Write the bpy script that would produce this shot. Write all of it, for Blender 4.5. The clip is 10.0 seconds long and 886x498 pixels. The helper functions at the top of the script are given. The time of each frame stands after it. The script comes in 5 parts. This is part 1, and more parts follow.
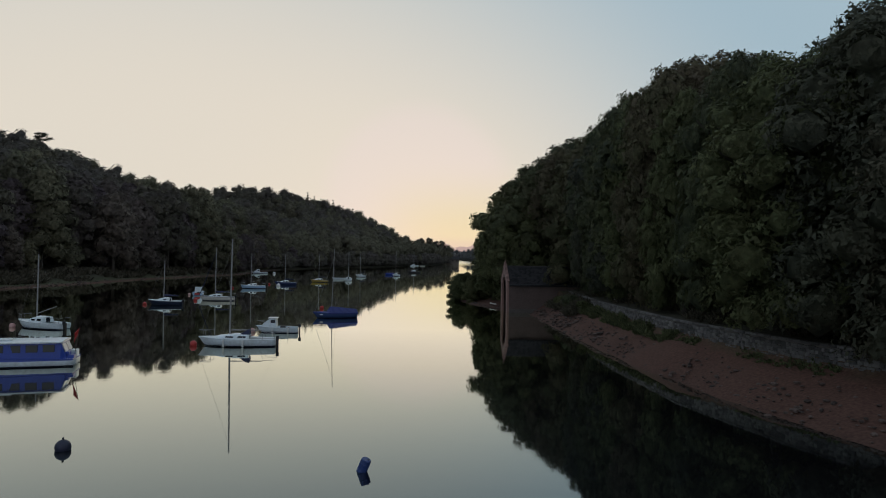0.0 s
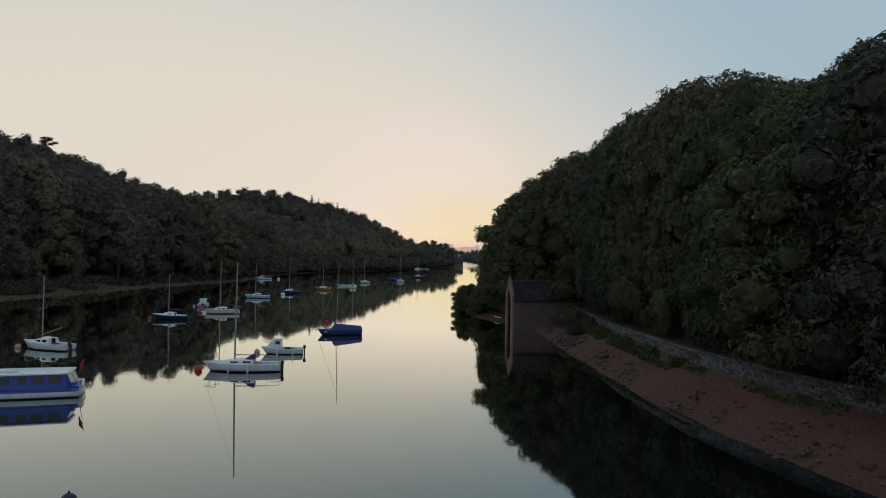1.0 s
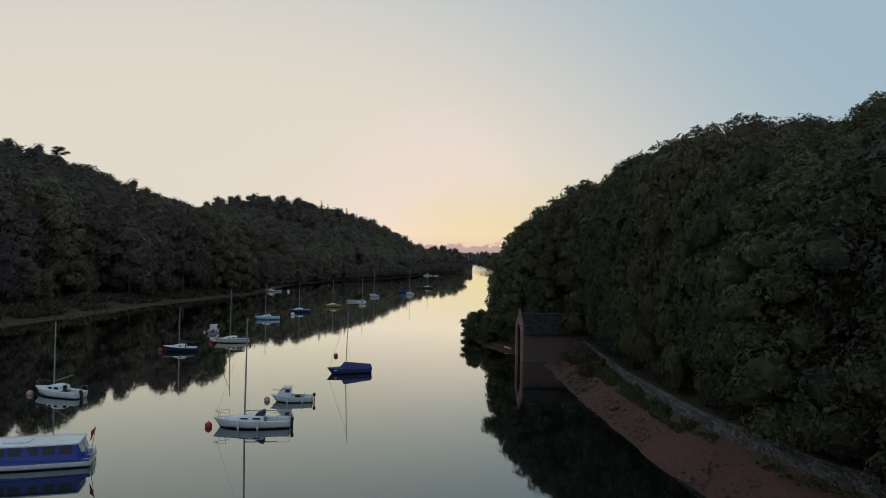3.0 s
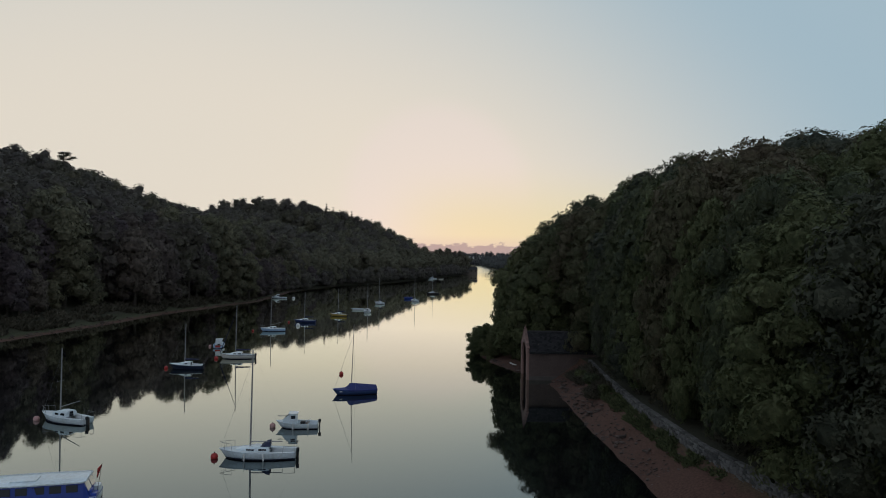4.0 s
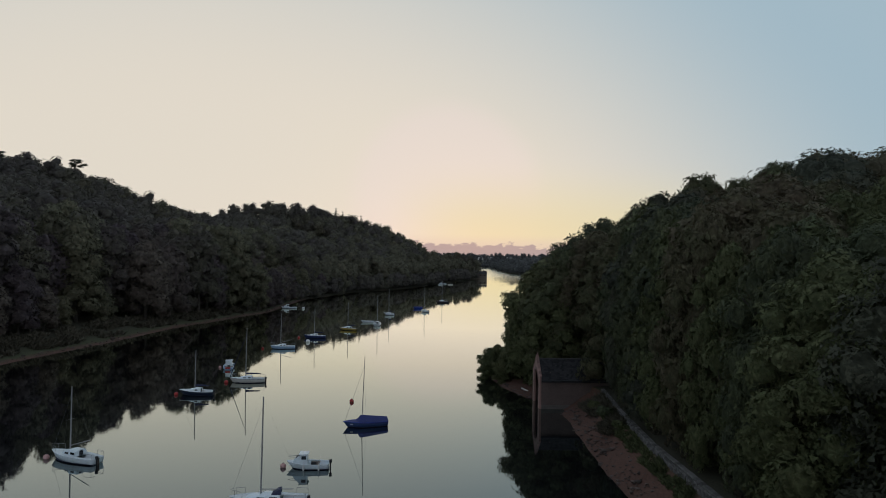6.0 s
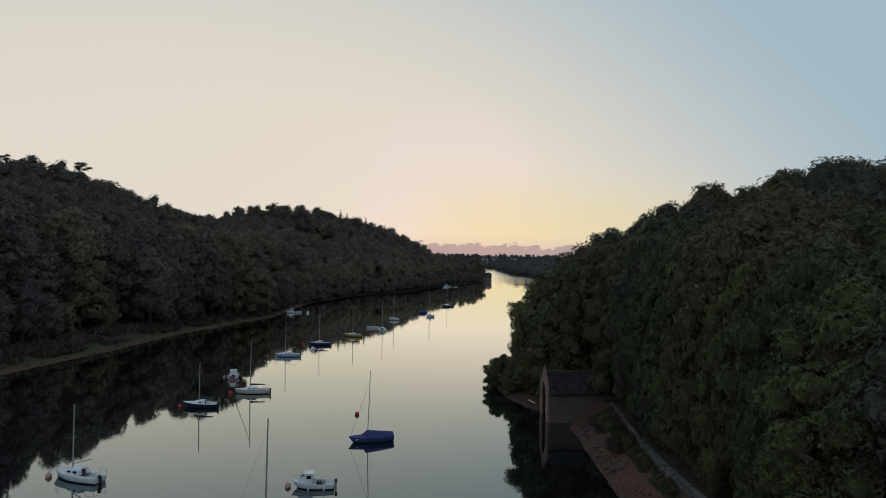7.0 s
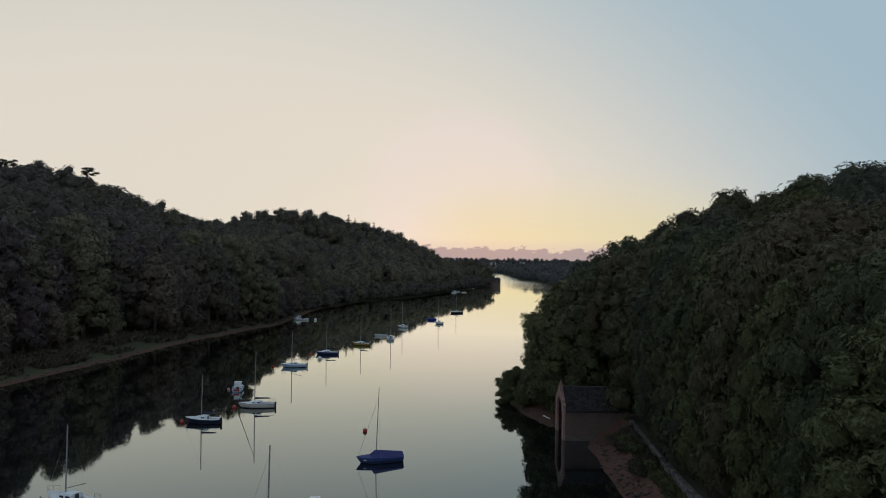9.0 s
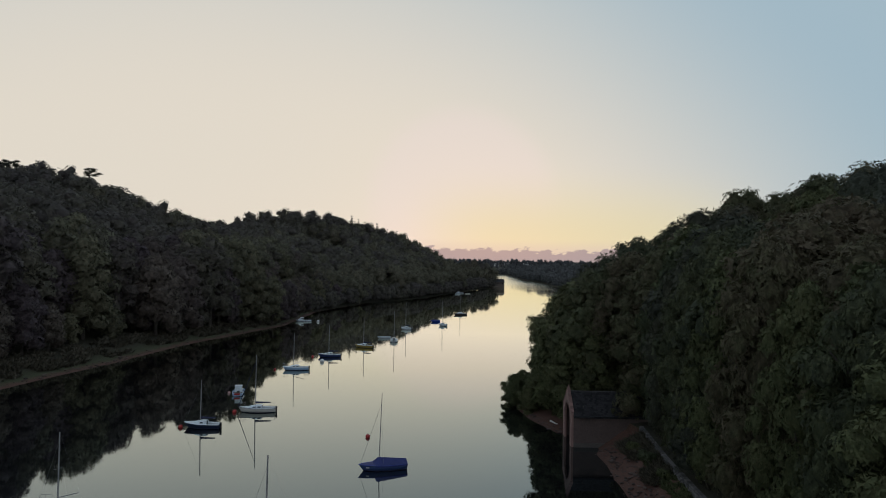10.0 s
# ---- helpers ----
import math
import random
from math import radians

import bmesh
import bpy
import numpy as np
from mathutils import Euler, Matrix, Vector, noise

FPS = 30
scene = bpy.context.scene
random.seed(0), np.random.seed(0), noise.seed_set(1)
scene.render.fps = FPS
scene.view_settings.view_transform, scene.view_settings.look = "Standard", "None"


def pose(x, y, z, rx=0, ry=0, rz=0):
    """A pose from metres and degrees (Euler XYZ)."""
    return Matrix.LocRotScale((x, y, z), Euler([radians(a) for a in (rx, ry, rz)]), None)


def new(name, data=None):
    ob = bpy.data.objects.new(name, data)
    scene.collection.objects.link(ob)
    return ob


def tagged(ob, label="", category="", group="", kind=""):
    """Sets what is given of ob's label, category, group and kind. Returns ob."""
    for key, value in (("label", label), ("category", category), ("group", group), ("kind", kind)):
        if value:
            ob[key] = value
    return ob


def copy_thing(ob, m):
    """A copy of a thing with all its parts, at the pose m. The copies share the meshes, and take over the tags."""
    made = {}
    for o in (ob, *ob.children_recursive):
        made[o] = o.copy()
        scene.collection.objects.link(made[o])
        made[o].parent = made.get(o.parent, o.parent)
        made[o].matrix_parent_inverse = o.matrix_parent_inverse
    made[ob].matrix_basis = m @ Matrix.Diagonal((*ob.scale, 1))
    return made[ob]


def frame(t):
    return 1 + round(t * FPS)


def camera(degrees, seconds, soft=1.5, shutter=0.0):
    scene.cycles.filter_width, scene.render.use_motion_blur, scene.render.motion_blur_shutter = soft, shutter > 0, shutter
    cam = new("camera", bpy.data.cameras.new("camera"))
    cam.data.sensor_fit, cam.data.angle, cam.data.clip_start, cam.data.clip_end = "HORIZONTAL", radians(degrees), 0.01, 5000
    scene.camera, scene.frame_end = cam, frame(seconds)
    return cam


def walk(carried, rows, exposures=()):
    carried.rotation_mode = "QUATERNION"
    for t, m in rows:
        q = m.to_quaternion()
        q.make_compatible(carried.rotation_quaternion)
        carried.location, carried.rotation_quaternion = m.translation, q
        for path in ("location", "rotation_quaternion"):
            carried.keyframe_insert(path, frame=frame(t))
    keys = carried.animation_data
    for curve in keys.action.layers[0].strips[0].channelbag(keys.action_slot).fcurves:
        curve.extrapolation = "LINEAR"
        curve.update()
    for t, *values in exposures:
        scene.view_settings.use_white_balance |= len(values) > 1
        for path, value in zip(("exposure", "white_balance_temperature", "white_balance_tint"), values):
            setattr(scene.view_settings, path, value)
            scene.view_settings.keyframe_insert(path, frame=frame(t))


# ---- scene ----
cam = camera(64.9, 10.0, 1.0)
METRES, EYE, TILT, LEAN, TURN = 22.0, 8.01, 0.49, -0.95, 0.0
ROWS = [
    (0.0, 0.0, 0.0, 0.0, 0.0, 0.0, -0.0),
    (0.5, -0.0023, 0.002, 0.044, 0.15, 0.01, -0.03),
    (1.0, -0.0038, 0.005, 0.0963, 0.33, 0.0, -0.01),
    (1.5, -0.005, 0.0071, 0.1463, 0.5, 0.01, -0.02),
    (2.0, -0.0058, 0.0091, 0.2026, 0.7, -0.01, -0.03),
    (2.5, -0.0058, 0.0117, 0.2563, 0.89, -0.02, -0.02),
    (4.0, -0.0081, 0.0204, 0.4353, 1.5, -0.08, 0.07),
    (4.5, -0.0106, 0.0246, 0.4883, 1.68, -0.09, 0.08),
    (5.0, -0.0138, 0.0334, 0.5346, 1.88, -0.1, 0.1),
    (5.5, -0.0175, 0.0449, 0.5713, 2.06, -0.11, 0.09),
    (7.0, -0.0379, 0.1107, 0.6818, 2.59, -0.1, 0.07),
    (7.5, -0.045, 0.1437, 0.7034, 2.76, -0.03, 0.08),
    (8.0, -0.0532, 0.1852, 0.7148, 2.92, 0.07, 0.09),
    (8.5, -0.0602, 0.2309, 0.7178, 3.07, 0.16, 0.1),
    (9.0, -0.0675, 0.2857, 0.7194, 3.24, 0.21, 0.09),
    (9.5, -0.0743, 0.3369, 0.7204, 3.38, 0.26, 0.08),
    (10.0, -0.082, 0.393, 0.7203, 3.52, 0.3, 0.06),
]
walk(cam, [(t, pose(0, 0, EYE, TILT, LEAN, TURN) @ pose(METRES * x, METRES * y, METRES * z, 90 + pitch, roll, yaw)) for t, x, y, z, yaw, pitch, roll in ROWS])


# ---- world: clear dusk sky, the sun already set behind the far end of the lake ----
world = bpy.data.worlds.new("dusk_sky")
scene.world = world
world.use_nodes = True
wn, wl = world.node_tree.nodes, world.node_tree.links
wn.clear()


def wnode(kind, **inputs):
    n = wn.new(kind)
    for k, v in inputs.items():
        n.inputs[k].default_value = v
    return n


def wmath(op, a, b=None, clamp=False):
    n = wn.new("ShaderNodeMath")
    n.operation, n.use_clamp = op, clamp
    for i, v in enumerate((a, b)):
        if v is None:
            continue
        if isinstance(v, (int, float)):
            n.inputs[i].default_value = v
        else:
            wl.new(v, n.inputs[i])
    return n.outputs[0]


def wstep(value, lo, hi):
    n = wn.new("ShaderNodeMapRange")
    n.interpolation_type = "SMOOTHSTEP"
    n.inputs["From Min"].default_value, n.inputs["From Max"].default_value = lo, hi
    wl.new(value, n.inputs["Value"])
    return n.outputs["Result"]


def wmix(fac, a, b, blend="MIX"):
    n = wn.new("ShaderNodeMix")
    n.data_type, n.blend_type = "RGBA", blend
    for sock, v in ((n.inputs[0], fac), (n.inputs[6], a), (n.inputs[7], b)):
        if isinstance(v, (int, float)):
            sock.default_value = v
        elif isinstance(v, tuple):
            sock.default_value = (*v, 1)
        else:
            wl.new(v, sock)
    return n.outputs[2]


def wdot(axis):
    n = wn.new("ShaderNodeVectorMath")
    n.operation = "DOT_PRODUCT"
    v = Vector(axis).normalized()
    n.inputs[1].default_value = v
    wl.new(direction, n.inputs[0])
    return n.outputs["Value"]


direction = wn.new("ShaderNodeTexCoord").outputs["Generated"]
split = wn.new("ShaderNodeSeparateXYZ")
wl.new(direction, split.inputs[0])
dx, dy, dz = split.outputs

SKY_BACK, SKY_BLUE, SKY_CREAM = (0.43, 0.47, 0.56), (0.352, 0.472, 0.55), (0.735, 0.675, 0.585)
colour = wmix(wstep(wdot((-0.2, 0.80, 0.30)), -0.75, 0.50), SKY_BACK, SKY_BLUE)
colour = wmix(wstep(wdot((-0.34, 0.83, -0.45)), 0.44, 0.80), colour, SKY_CREAM)
# the zenith is deeper than the rim
colour = wmix(wstep(dz, 0.42, 0.95), colour, (0.29, 0.365, 0.46))
# pale pink round where the sun went down, yellow low over the horizon
pink = wmath("MULTIPLY", wstep(wdot((-0.035, 0.9955, 0.078)), 0.9885, 0.9945), 0.6)
colour = wmix(pink, colour, (0.76, 0.665, 0.63))
band = wmath("MULTIPLY", wstep(dz, 0.14, 0.03), wstep(wdot((0.13, 0.99, 0.035)), 0.965, 0.998))
colour = wmix(wmath("MULTIPLY", band, 0.8), colour, (0.69, 0.635, 0.41))
low = wmath("MULTIPLY", wstep(dz, 0.030, 0.010), wstep(wdot((0.10, 0.995, 0.0)), 0.94, 0.995))
colour = wmix(wmath("MULTIPLY", low, 0.65), colour, (0.60, 0.525, 0.475))
# low bank of cloud along the horizon
stretch = wn.new("ShaderNodeMapping")
stretch.inputs["Scale"].default_value = (46, 46, 95)
wl.new(direction, stretch.inputs[0])
puffs = wnode("ShaderNodeTexNoise", Scale=1.0, Detail=7.0, Roughness=0.62)
wl.new(stretch.outputs[0], puffs.inputs["Vector"])
top = wmath("ADD", wmath("MULTIPLY", puffs.outputs["Fac"], 0.040), -0.006)
cloud = wstep(wmath("SUBTRACT", top, dz), -0.0005, 0.0025)
cloud = wmath("MULTIPLY", cloud, wstep(wdot((0.12, 0.99, 0.0)), 0.90, 0.985))
colour = wmix(wmath("MULTIPLY", cloud, 0.9), colour, (0.28, 0.27, 0.32))

sky = wn.new("ShaderNodeTexSky")
sky.sky_type, sky.sun_disc = "NISHITA", False
sky.sun_elevation, sky.sun_rotation = radians(2.5), radians(0)
sky_background = wnode("ShaderNodeBackground", Strength=0.004)
wl.new(sky.outputs[0], sky_background.inputs[0])
glow_background = wnode("ShaderNodeBackground", Strength=1.0)
wl.new(colour, glow_background.inputs[0])
both = wn.new("ShaderNodeAddShader")
wl.new(sky_background.outputs[0], both.inputs[0])
wl.new(glow_background.outputs[0], both.inputs[1])
wl.new(both.outputs[0], wn.new("ShaderNodeOutputWorld").inputs[0])


# ---- materials ----
def material(name, base, rough=0.6, metal=0.0, vary=0.25, scale=3.0, bump=0.0, bump_scale=20.0, random_by="", stain=None, transmit=0.0, spec=0.5):
    """Principled material with two scales of colour variation and fine relief."""
    m = bpy.data.materials.new(name)
    m.use_nodes = True
    n, l = m.node_tree.nodes, m.node_tree.links
    p = n["Principled BSDF"]
    p.inputs["Roughness"].default_value, p.inputs["Metallic"].default_value = rough, metal
    p.inputs["Specular IOR Level"].default_value = spec
    where = n.new("ShaderNodeTexCoord").outputs["Object"]
    coarse, fine = n.new("ShaderNodeTexNoise"), n.new("ShaderNodeTexNoise")
    for t, s in ((coarse, scale * 0.3), (fine, scale * 4)):
        t.inputs["Scale"].default_value, t.inputs["Detail"].default_value = s, 5
        l.new(where, t.inputs["Vector"])
    total = n.new("ShaderNodeMath")
    total.operation = "ADD"
    l.new(coarse.outputs["Fac"], total.inputs[0])
    l.new(fine.outputs["Fac"], total.inputs[1])
    value = total.outputs[0]
    if random_by:
        pick = n.new("ShaderNodeObjectInfo").outputs["Random"] if random_by == "object" else n.new("ShaderNodeNewGeometry").outputs["Random Per Island"]
        more = n.new("ShaderNodeMath")
        more.operation = "MULTIPLY_ADD"
        l.new(pick, more.inputs[0])
        more.inputs[1].default_value, more.inputs[2].default_value = 0.9, -0.45
        add = n.new("ShaderNodeMath")
        add.operation = "ADD"
        l.new(value, add.inputs[0])
        l.new(more.outputs[0], add.inputs[1])
        value = add.outputs[0]
    ramp = n.new("ShaderNodeValToRGB")
    half = n.new("ShaderNodeMath")
    half.operation = "MULTIPLY"
    half.inputs[1].default_value = 0.5
    l.new(value, half.inputs[0])
    l.new(half.outputs[0], ramp.inputs[0])
    lo, hi = [tuple(max(0, min(1, c * k)) for c in base) for k in (1 - vary, 1 + vary)]
    if stain:
        lo = stain
    ramp.color_ramp.elements[0].position, ramp.color_ramp.elements[1].position = 0.3, 0.7
    ramp.color_ramp.elements[0].color, ramp.color_ramp.elements[1].color = (*lo, 1), (*hi, 1)
    l.new(ramp.outputs[0], p.inputs["Base Color"])
    if bump:
        grain, relief = n.new("ShaderNodeTexNoise"), n.new("ShaderNodeBump")
        grain.inputs["Scale"].default_value, grain.inputs["Detail"].default_value = bump_scale, 4
        l.new(where, grain.inputs["Vector"])
        l.new(grain.outputs["Fac"], relief.inputs["Height"])
        relief.inputs["Distance"].default_value = bump
        l.new(relief.outputs[0], p.inputs["Normal"])
    if transmit:
        thin, mix = n.new("ShaderNodeBsdfTranslucent"), n.new("ShaderNodeMixShader")
        l.new(ramp.outputs[0], thin.inputs[0])
        mix.inputs[0].default_value = transmit
        l.new(p.outputs[0], mix.inputs[1])
        l.new(thin.outputs[0], mix.inputs[2])
        l.new(mix.outputs[0], n["Material Output"].inputs[0])
    return m


def foliage(name, hues, rough=0.8, clump=0.45, mottle=2.2, bump=0.15, gaps=0.0):
    """Leaves: each tree takes a hue of its own, clumps and single sprays vary within it, some light comes through, and sprays have gaps between their leaves."""
    m = bpy.data.materials.new(name)
    m.use_nodes = True
    n, l = m.node_tree.nodes, m.node_tree.links
    p = n["Principled BSDF"]
    p.inputs["Roughness"].default_value, p.inputs["Specular IOR Level"].default_value = rough, 0.12
    where = n.new("ShaderNodeTexCoord").outputs["Object"]
    geometry, tree = n.new("ShaderNodeNewGeometry"), n.new("ShaderNodeObjectInfo")
    patch, fine = n.new("ShaderNodeTexNoise"), n.new("ShaderNodeTexNoise")
    for t, k, d in ((patch, clump, 3), (fine, mottle, 4)):
        t.inputs["Scale"].default_value, t.inputs["Detail"].default_value = k, d
        l.new(where, t.inputs["Vector"])

    def step(op, a, b, c=0.0):
        q = n.new("ShaderNodeMath")
        q.operation = op
        for k, v in enumerate((a, b, c)):
            if isinstance(v, (int, float)):
                q.inputs[k].default_value = v
            else:
                l.new(v, q.inputs[k])
        return q.outputs[0]

    pick = step("ADD", step("MULTIPLY_ADD", tree.outputs["Random"], 0.9, -0.35), step("MULTIPLY", patch.outputs["Fac"], 0.8))
    pick = step("ADD", pick, step("MULTIPLY_ADD", geometry.outputs["Random Per Island"], 0.24, -0.12))
    ramp = n.new("ShaderNodeValToRGB")
    e = ramp.color_ramp.elements
    e[0].position, e[0].color = 0.05, (*hues[0], 1)
    e[1].position, e[1].color = 0.95, (*hues[-1], 1)
    for k, c in enumerate(hues[1:-1]):
        e.new(0.05 + 0.9 * (k + 1) / (len(hues) - 1)).color = (*c, 1)
    l.new(pick, ramp.inputs[0])
    shade = step("MULTIPLY_ADD", fine.outputs["Fac"], 2.1, -0.04)
    tint = n.new("ShaderNodeMix")
    tint.data_type, tint.blend_type = "RGBA", "MULTIPLY"
    tint.inputs[0].default_value = 1.0
    l.new(ramp.outputs[0], tint.inputs[6])
    l.new(shade, tint.inputs[7])
    l.new(tint.outputs[2], p.inputs["Base Color"])
    relief = n.new("ShaderNodeBump")
    relief.inputs["Distance"].default_value = bump
    l.new(fine.outputs["Fac"], relief.inputs["Height"])
    l.new(relief.outputs[0], p.inputs["Normal"])
    thin, mix = n.new("ShaderNodeBsdfTranslucent"), n.new("ShaderNodeMixShader")
    l.new(tint.outputs[2], thin.inputs[0])
    mix.inputs[0].default_value = 0.3
    l.new(p.outputs[0], mix.inputs[1])
    l.new(thin.outputs[0], mix.inputs[2])
    l.new(mix.outputs[0], n["Material Output"].inputs[0])
    if gaps:
        leafy, cut, clear, thinned = n.new("ShaderNodeTexNoise"), n.new("ShaderNodeMapRange"), n.new("ShaderNodeBsdfTransparent"), n.new("ShaderNodeMixShader")
        leafy.inputs["Scale"].default_value, leafy.inputs["Detail"].default_value = gaps, 1.5
        l.new(where, leafy.inputs["Vector"])
        cut.inputs["From Min"].default_value, cut.inputs["From Max"].default_value = 0.47, 0.49
        l.new(leafy.outputs["Fac"], cut.inputs["Value"])
        l.new(cut.outputs["Result"], thinned.inputs[0])
        l.new(clear.outputs[0], thinned.inputs[1])
        l.new(mix.outputs[0], thinned.inputs[2])
        l.new(thinned.outputs[0], n["Material Output"].inputs[0])
    return m


def leaves(name, hues, gaps, **look_of):
    """The sprays' material and that of the dense inside of the crown."""
    return foliage(name, hues, gaps=gaps, **look_of), foliage("inner_" + name, hues, **look_of)


LEAF = [
    leaves("oak_leaves", [(0.065, 0.072, 0.045), (0.092, 0.099, 0.051), (0.111, 0.100, 0.057), (0.124, 0.099, 0.065)], 6.5),
    leaves("ash_leaves", [(0.077, 0.087, 0.049), (0.107, 0.117, 0.054), (0.135, 0.130, 0.065)], 6.5),
    leaves("dark_leaves", [(0.057, 0.061, 0.049), (0.080, 0.080, 0.053), (0.101, 0.090, 0.061)], 6.5),
]
HILL = leaves("hillside_leaves", [(0.065, 0.070, 0.051), (0.092, 0.097, 0.057), (0.114, 0.099, 0.065)], 3.2, clump=0.06, mottle=1.2, bump=0.25)
# paler, pinker leaves for the far bank: distance haze put into their colour
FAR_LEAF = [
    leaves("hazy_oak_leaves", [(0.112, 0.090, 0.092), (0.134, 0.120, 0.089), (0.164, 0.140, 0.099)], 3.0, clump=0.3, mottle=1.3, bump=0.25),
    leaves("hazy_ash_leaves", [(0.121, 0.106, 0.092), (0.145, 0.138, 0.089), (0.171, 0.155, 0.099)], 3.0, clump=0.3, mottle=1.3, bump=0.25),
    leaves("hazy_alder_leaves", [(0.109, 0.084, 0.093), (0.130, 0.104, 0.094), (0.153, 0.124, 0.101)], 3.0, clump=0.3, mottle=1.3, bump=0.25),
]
# haze put into the leaf colours: paler woods, bluest at the lake's end
WOODS = leaves("haze_paled_leaves", [(0.099, 0.086, 0.078), (0.125, 0.118, 0.080), (0.153, 0.134, 0.093)], 1.6, clump=0.035, mottle=0.7, bump=0.3)
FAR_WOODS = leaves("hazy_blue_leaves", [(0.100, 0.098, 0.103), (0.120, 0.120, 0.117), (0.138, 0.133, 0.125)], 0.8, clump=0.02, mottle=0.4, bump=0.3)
BARK = material("bark", (0.065, 0.053, 0.042), 0.9, vary=0.4, scale=4, bump=0.03, bump_scale=12)
BIRCH = material("birch_bark", (0.45, 0.43, 0.40), 0.8, vary=0.5, scale=3, bump=0.01)
SCRUB = material("scrub_leaves", (0.080, 0.070, 0.050), 0.8, vary=0.5, scale=0.8, random_by="island", transmit=0.2, spec=0.15)
GRASS = material("rough_grass", (0.078, 0.086, 0.040), 0.9, vary=0.5, scale=0.6, random_by="island", spec=0.15)
HULL_WHITE = material("white_gelcoat", (0.70, 0.78, 0.83), 0.28, vary=0.08, scale=1.2, stain=(0.50, 0.53, 0.52))
HULL_CREAM = material("cream_gelcoat", (0.62, 0.60, 0.54), 0.3, vary=0.08, scale=1.2, stain=(0.45, 0.43, 0.38))
HULL_BLUE = material("blue_gelcoat", (0.018, 0.052, 0.30), 0.3, vary=0.2, scale=1.2)
HULL_PALE = material("pale_blue_gelcoat", (0.33, 0.47, 0.62), 0.3, vary=0.12, scale=1.2)
HULL_NAVY = material("navy_gelcoat", (0.012, 0.02, 0.045), 0.3, vary=0.3, scale=1.2)
NAVY_BOAT = material("dull_blue_gelcoat", (0.022, 0.038, 0.12), 0.35, vary=0.25, scale=1.2)
HULL_YELLOW = material("yellow_gelcoat", (0.34, 0.24, 0.05), 0.35, vary=0.15, scale=1.2)
HULL_DARK = material("dark_hull_paint", (0.05, 0.045, 0.045), 0.4, vary=0.3, scale=1.2)
ANTIFOUL = material("antifouling_paint", (0.035, 0.045, 0.08), 0.8, vary=0.3, scale=2)
DECK = material("deck_paint", (0.62, 0.64, 0.64), 0.55, vary=0.12, scale=2.5, bump=0.002)
TARP = material("blue_boat_cover", (0.024, 0.032, 0.14), 0.75, vary=0.25, scale=1.5, bump=0.02, bump_scale=3)
SAILCLOTH = material("navy_canvas", (0.03, 0.035, 0.075), 0.85, vary=0.25, scale=3, bump=0.01, bump_scale=8)
ALU = material("anodised_mast", (0.30, 0.29, 0.28), 0.45, 0.3, vary=0.12, scale=2)
WIRE = material("steel_wire", (0.30, 0.30, 0.30), 0.4, 0.8, vary=0.15, scale=2)
DARKGLASS = material("tinted_window", (0.012, 0.016, 0.022), 0.08, vary=0.2, scale=1)
RED = material("red_vinyl", (0.38, 0.03, 0.025), 0.45, vary=0.2, scale=3)
PINK = material("faded_buoy_vinyl", (0.50, 0.33, 0.31), 0.55, vary=0.2, scale=3, stain=(0.35, 0.12, 0.10))
BLACKRUB = material("black_plastic", (0.012, 0.013, 0.016), 0.5, vary=0.3, scale=3)
BLUEPLASTIC = material("blue_plastic_drum", (0.02, 0.045, 0.16), 0.4, vary=0.2, scale=3)
FENDER = material("white_fender_vinyl", (0.62, 0.62, 0.60), 0.45, vary=0.12, scale=4)
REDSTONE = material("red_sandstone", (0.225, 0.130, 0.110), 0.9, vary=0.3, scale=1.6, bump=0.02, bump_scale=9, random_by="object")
# browner and darker than the gable's red stone
WALLSTONE = material("brown_side_wall", (0.105, 0.074, 0.064), 0.9, vary=0.3, scale=1.6, bump=0.02, bump_scale=9, random_by="object")
SLATE = material("dark_slate", (0.030, 0.028, 0.029), 0.9, vary=0.35, scale=2, bump=0.01, bump_scale=10, random_by="object")
GREYSTONE = material("grey_wall_stone", (0.100, 0.090, 0.087), 0.92, vary=0.5, scale=2, bump=0.03, bump_scale=8, random_by="object")
PEBBLE = material("shore_stone", (0.080, 0.055, 0.046), 0.9, vary=0.45, scale=2, bump=0.02, bump_scale=9, random_by="island")
TIMBER = material("weathered_timber", (0.13, 0.10, 0.08), 0.85, vary=0.3, scale=3, bump=0.01)
PALEWOOD = material("bleached_driftwood", (0.60, 0.57, 0.52), 0.8, vary=0.2, scale=3, bump=0.01)
RENDERWALL = material("white_house_render", (0.70, 0.68, 0.64), 0.85, vary=0.1, scale=1)

PALEGLASS = material("hazed_screen", (0.45, 0.50, 0.54), 0.12, vary=0.15, scale=2)
HULL_BLUE_DULL = material("faded_blue_hull", (0.035, 0.065, 0.17), 0.4, vary=0.25, scale=1.4)
SLATE_ISLAND = material("slate_courses", (0.032, 0.030, 0.031), 0.92, vary=0.4, scale=2, spec=0.15, random_by="island")
MORTAR = material("wall_core", (0.10, 0.085, 0.075), 0.95, vary=0.3, scale=3)
GREYSTONE_ISLAND = material("grey_rubble", (0.100, 0.090, 0.087), 0.92, vary=0.5, scale=2, bump=0.03, bump_scale=8, random_by="island")
NAVY_FLOAT = material("navy_float_vinyl", (0.012, 0.014, 0.035), 0.5, vary=0.3, scale=3)

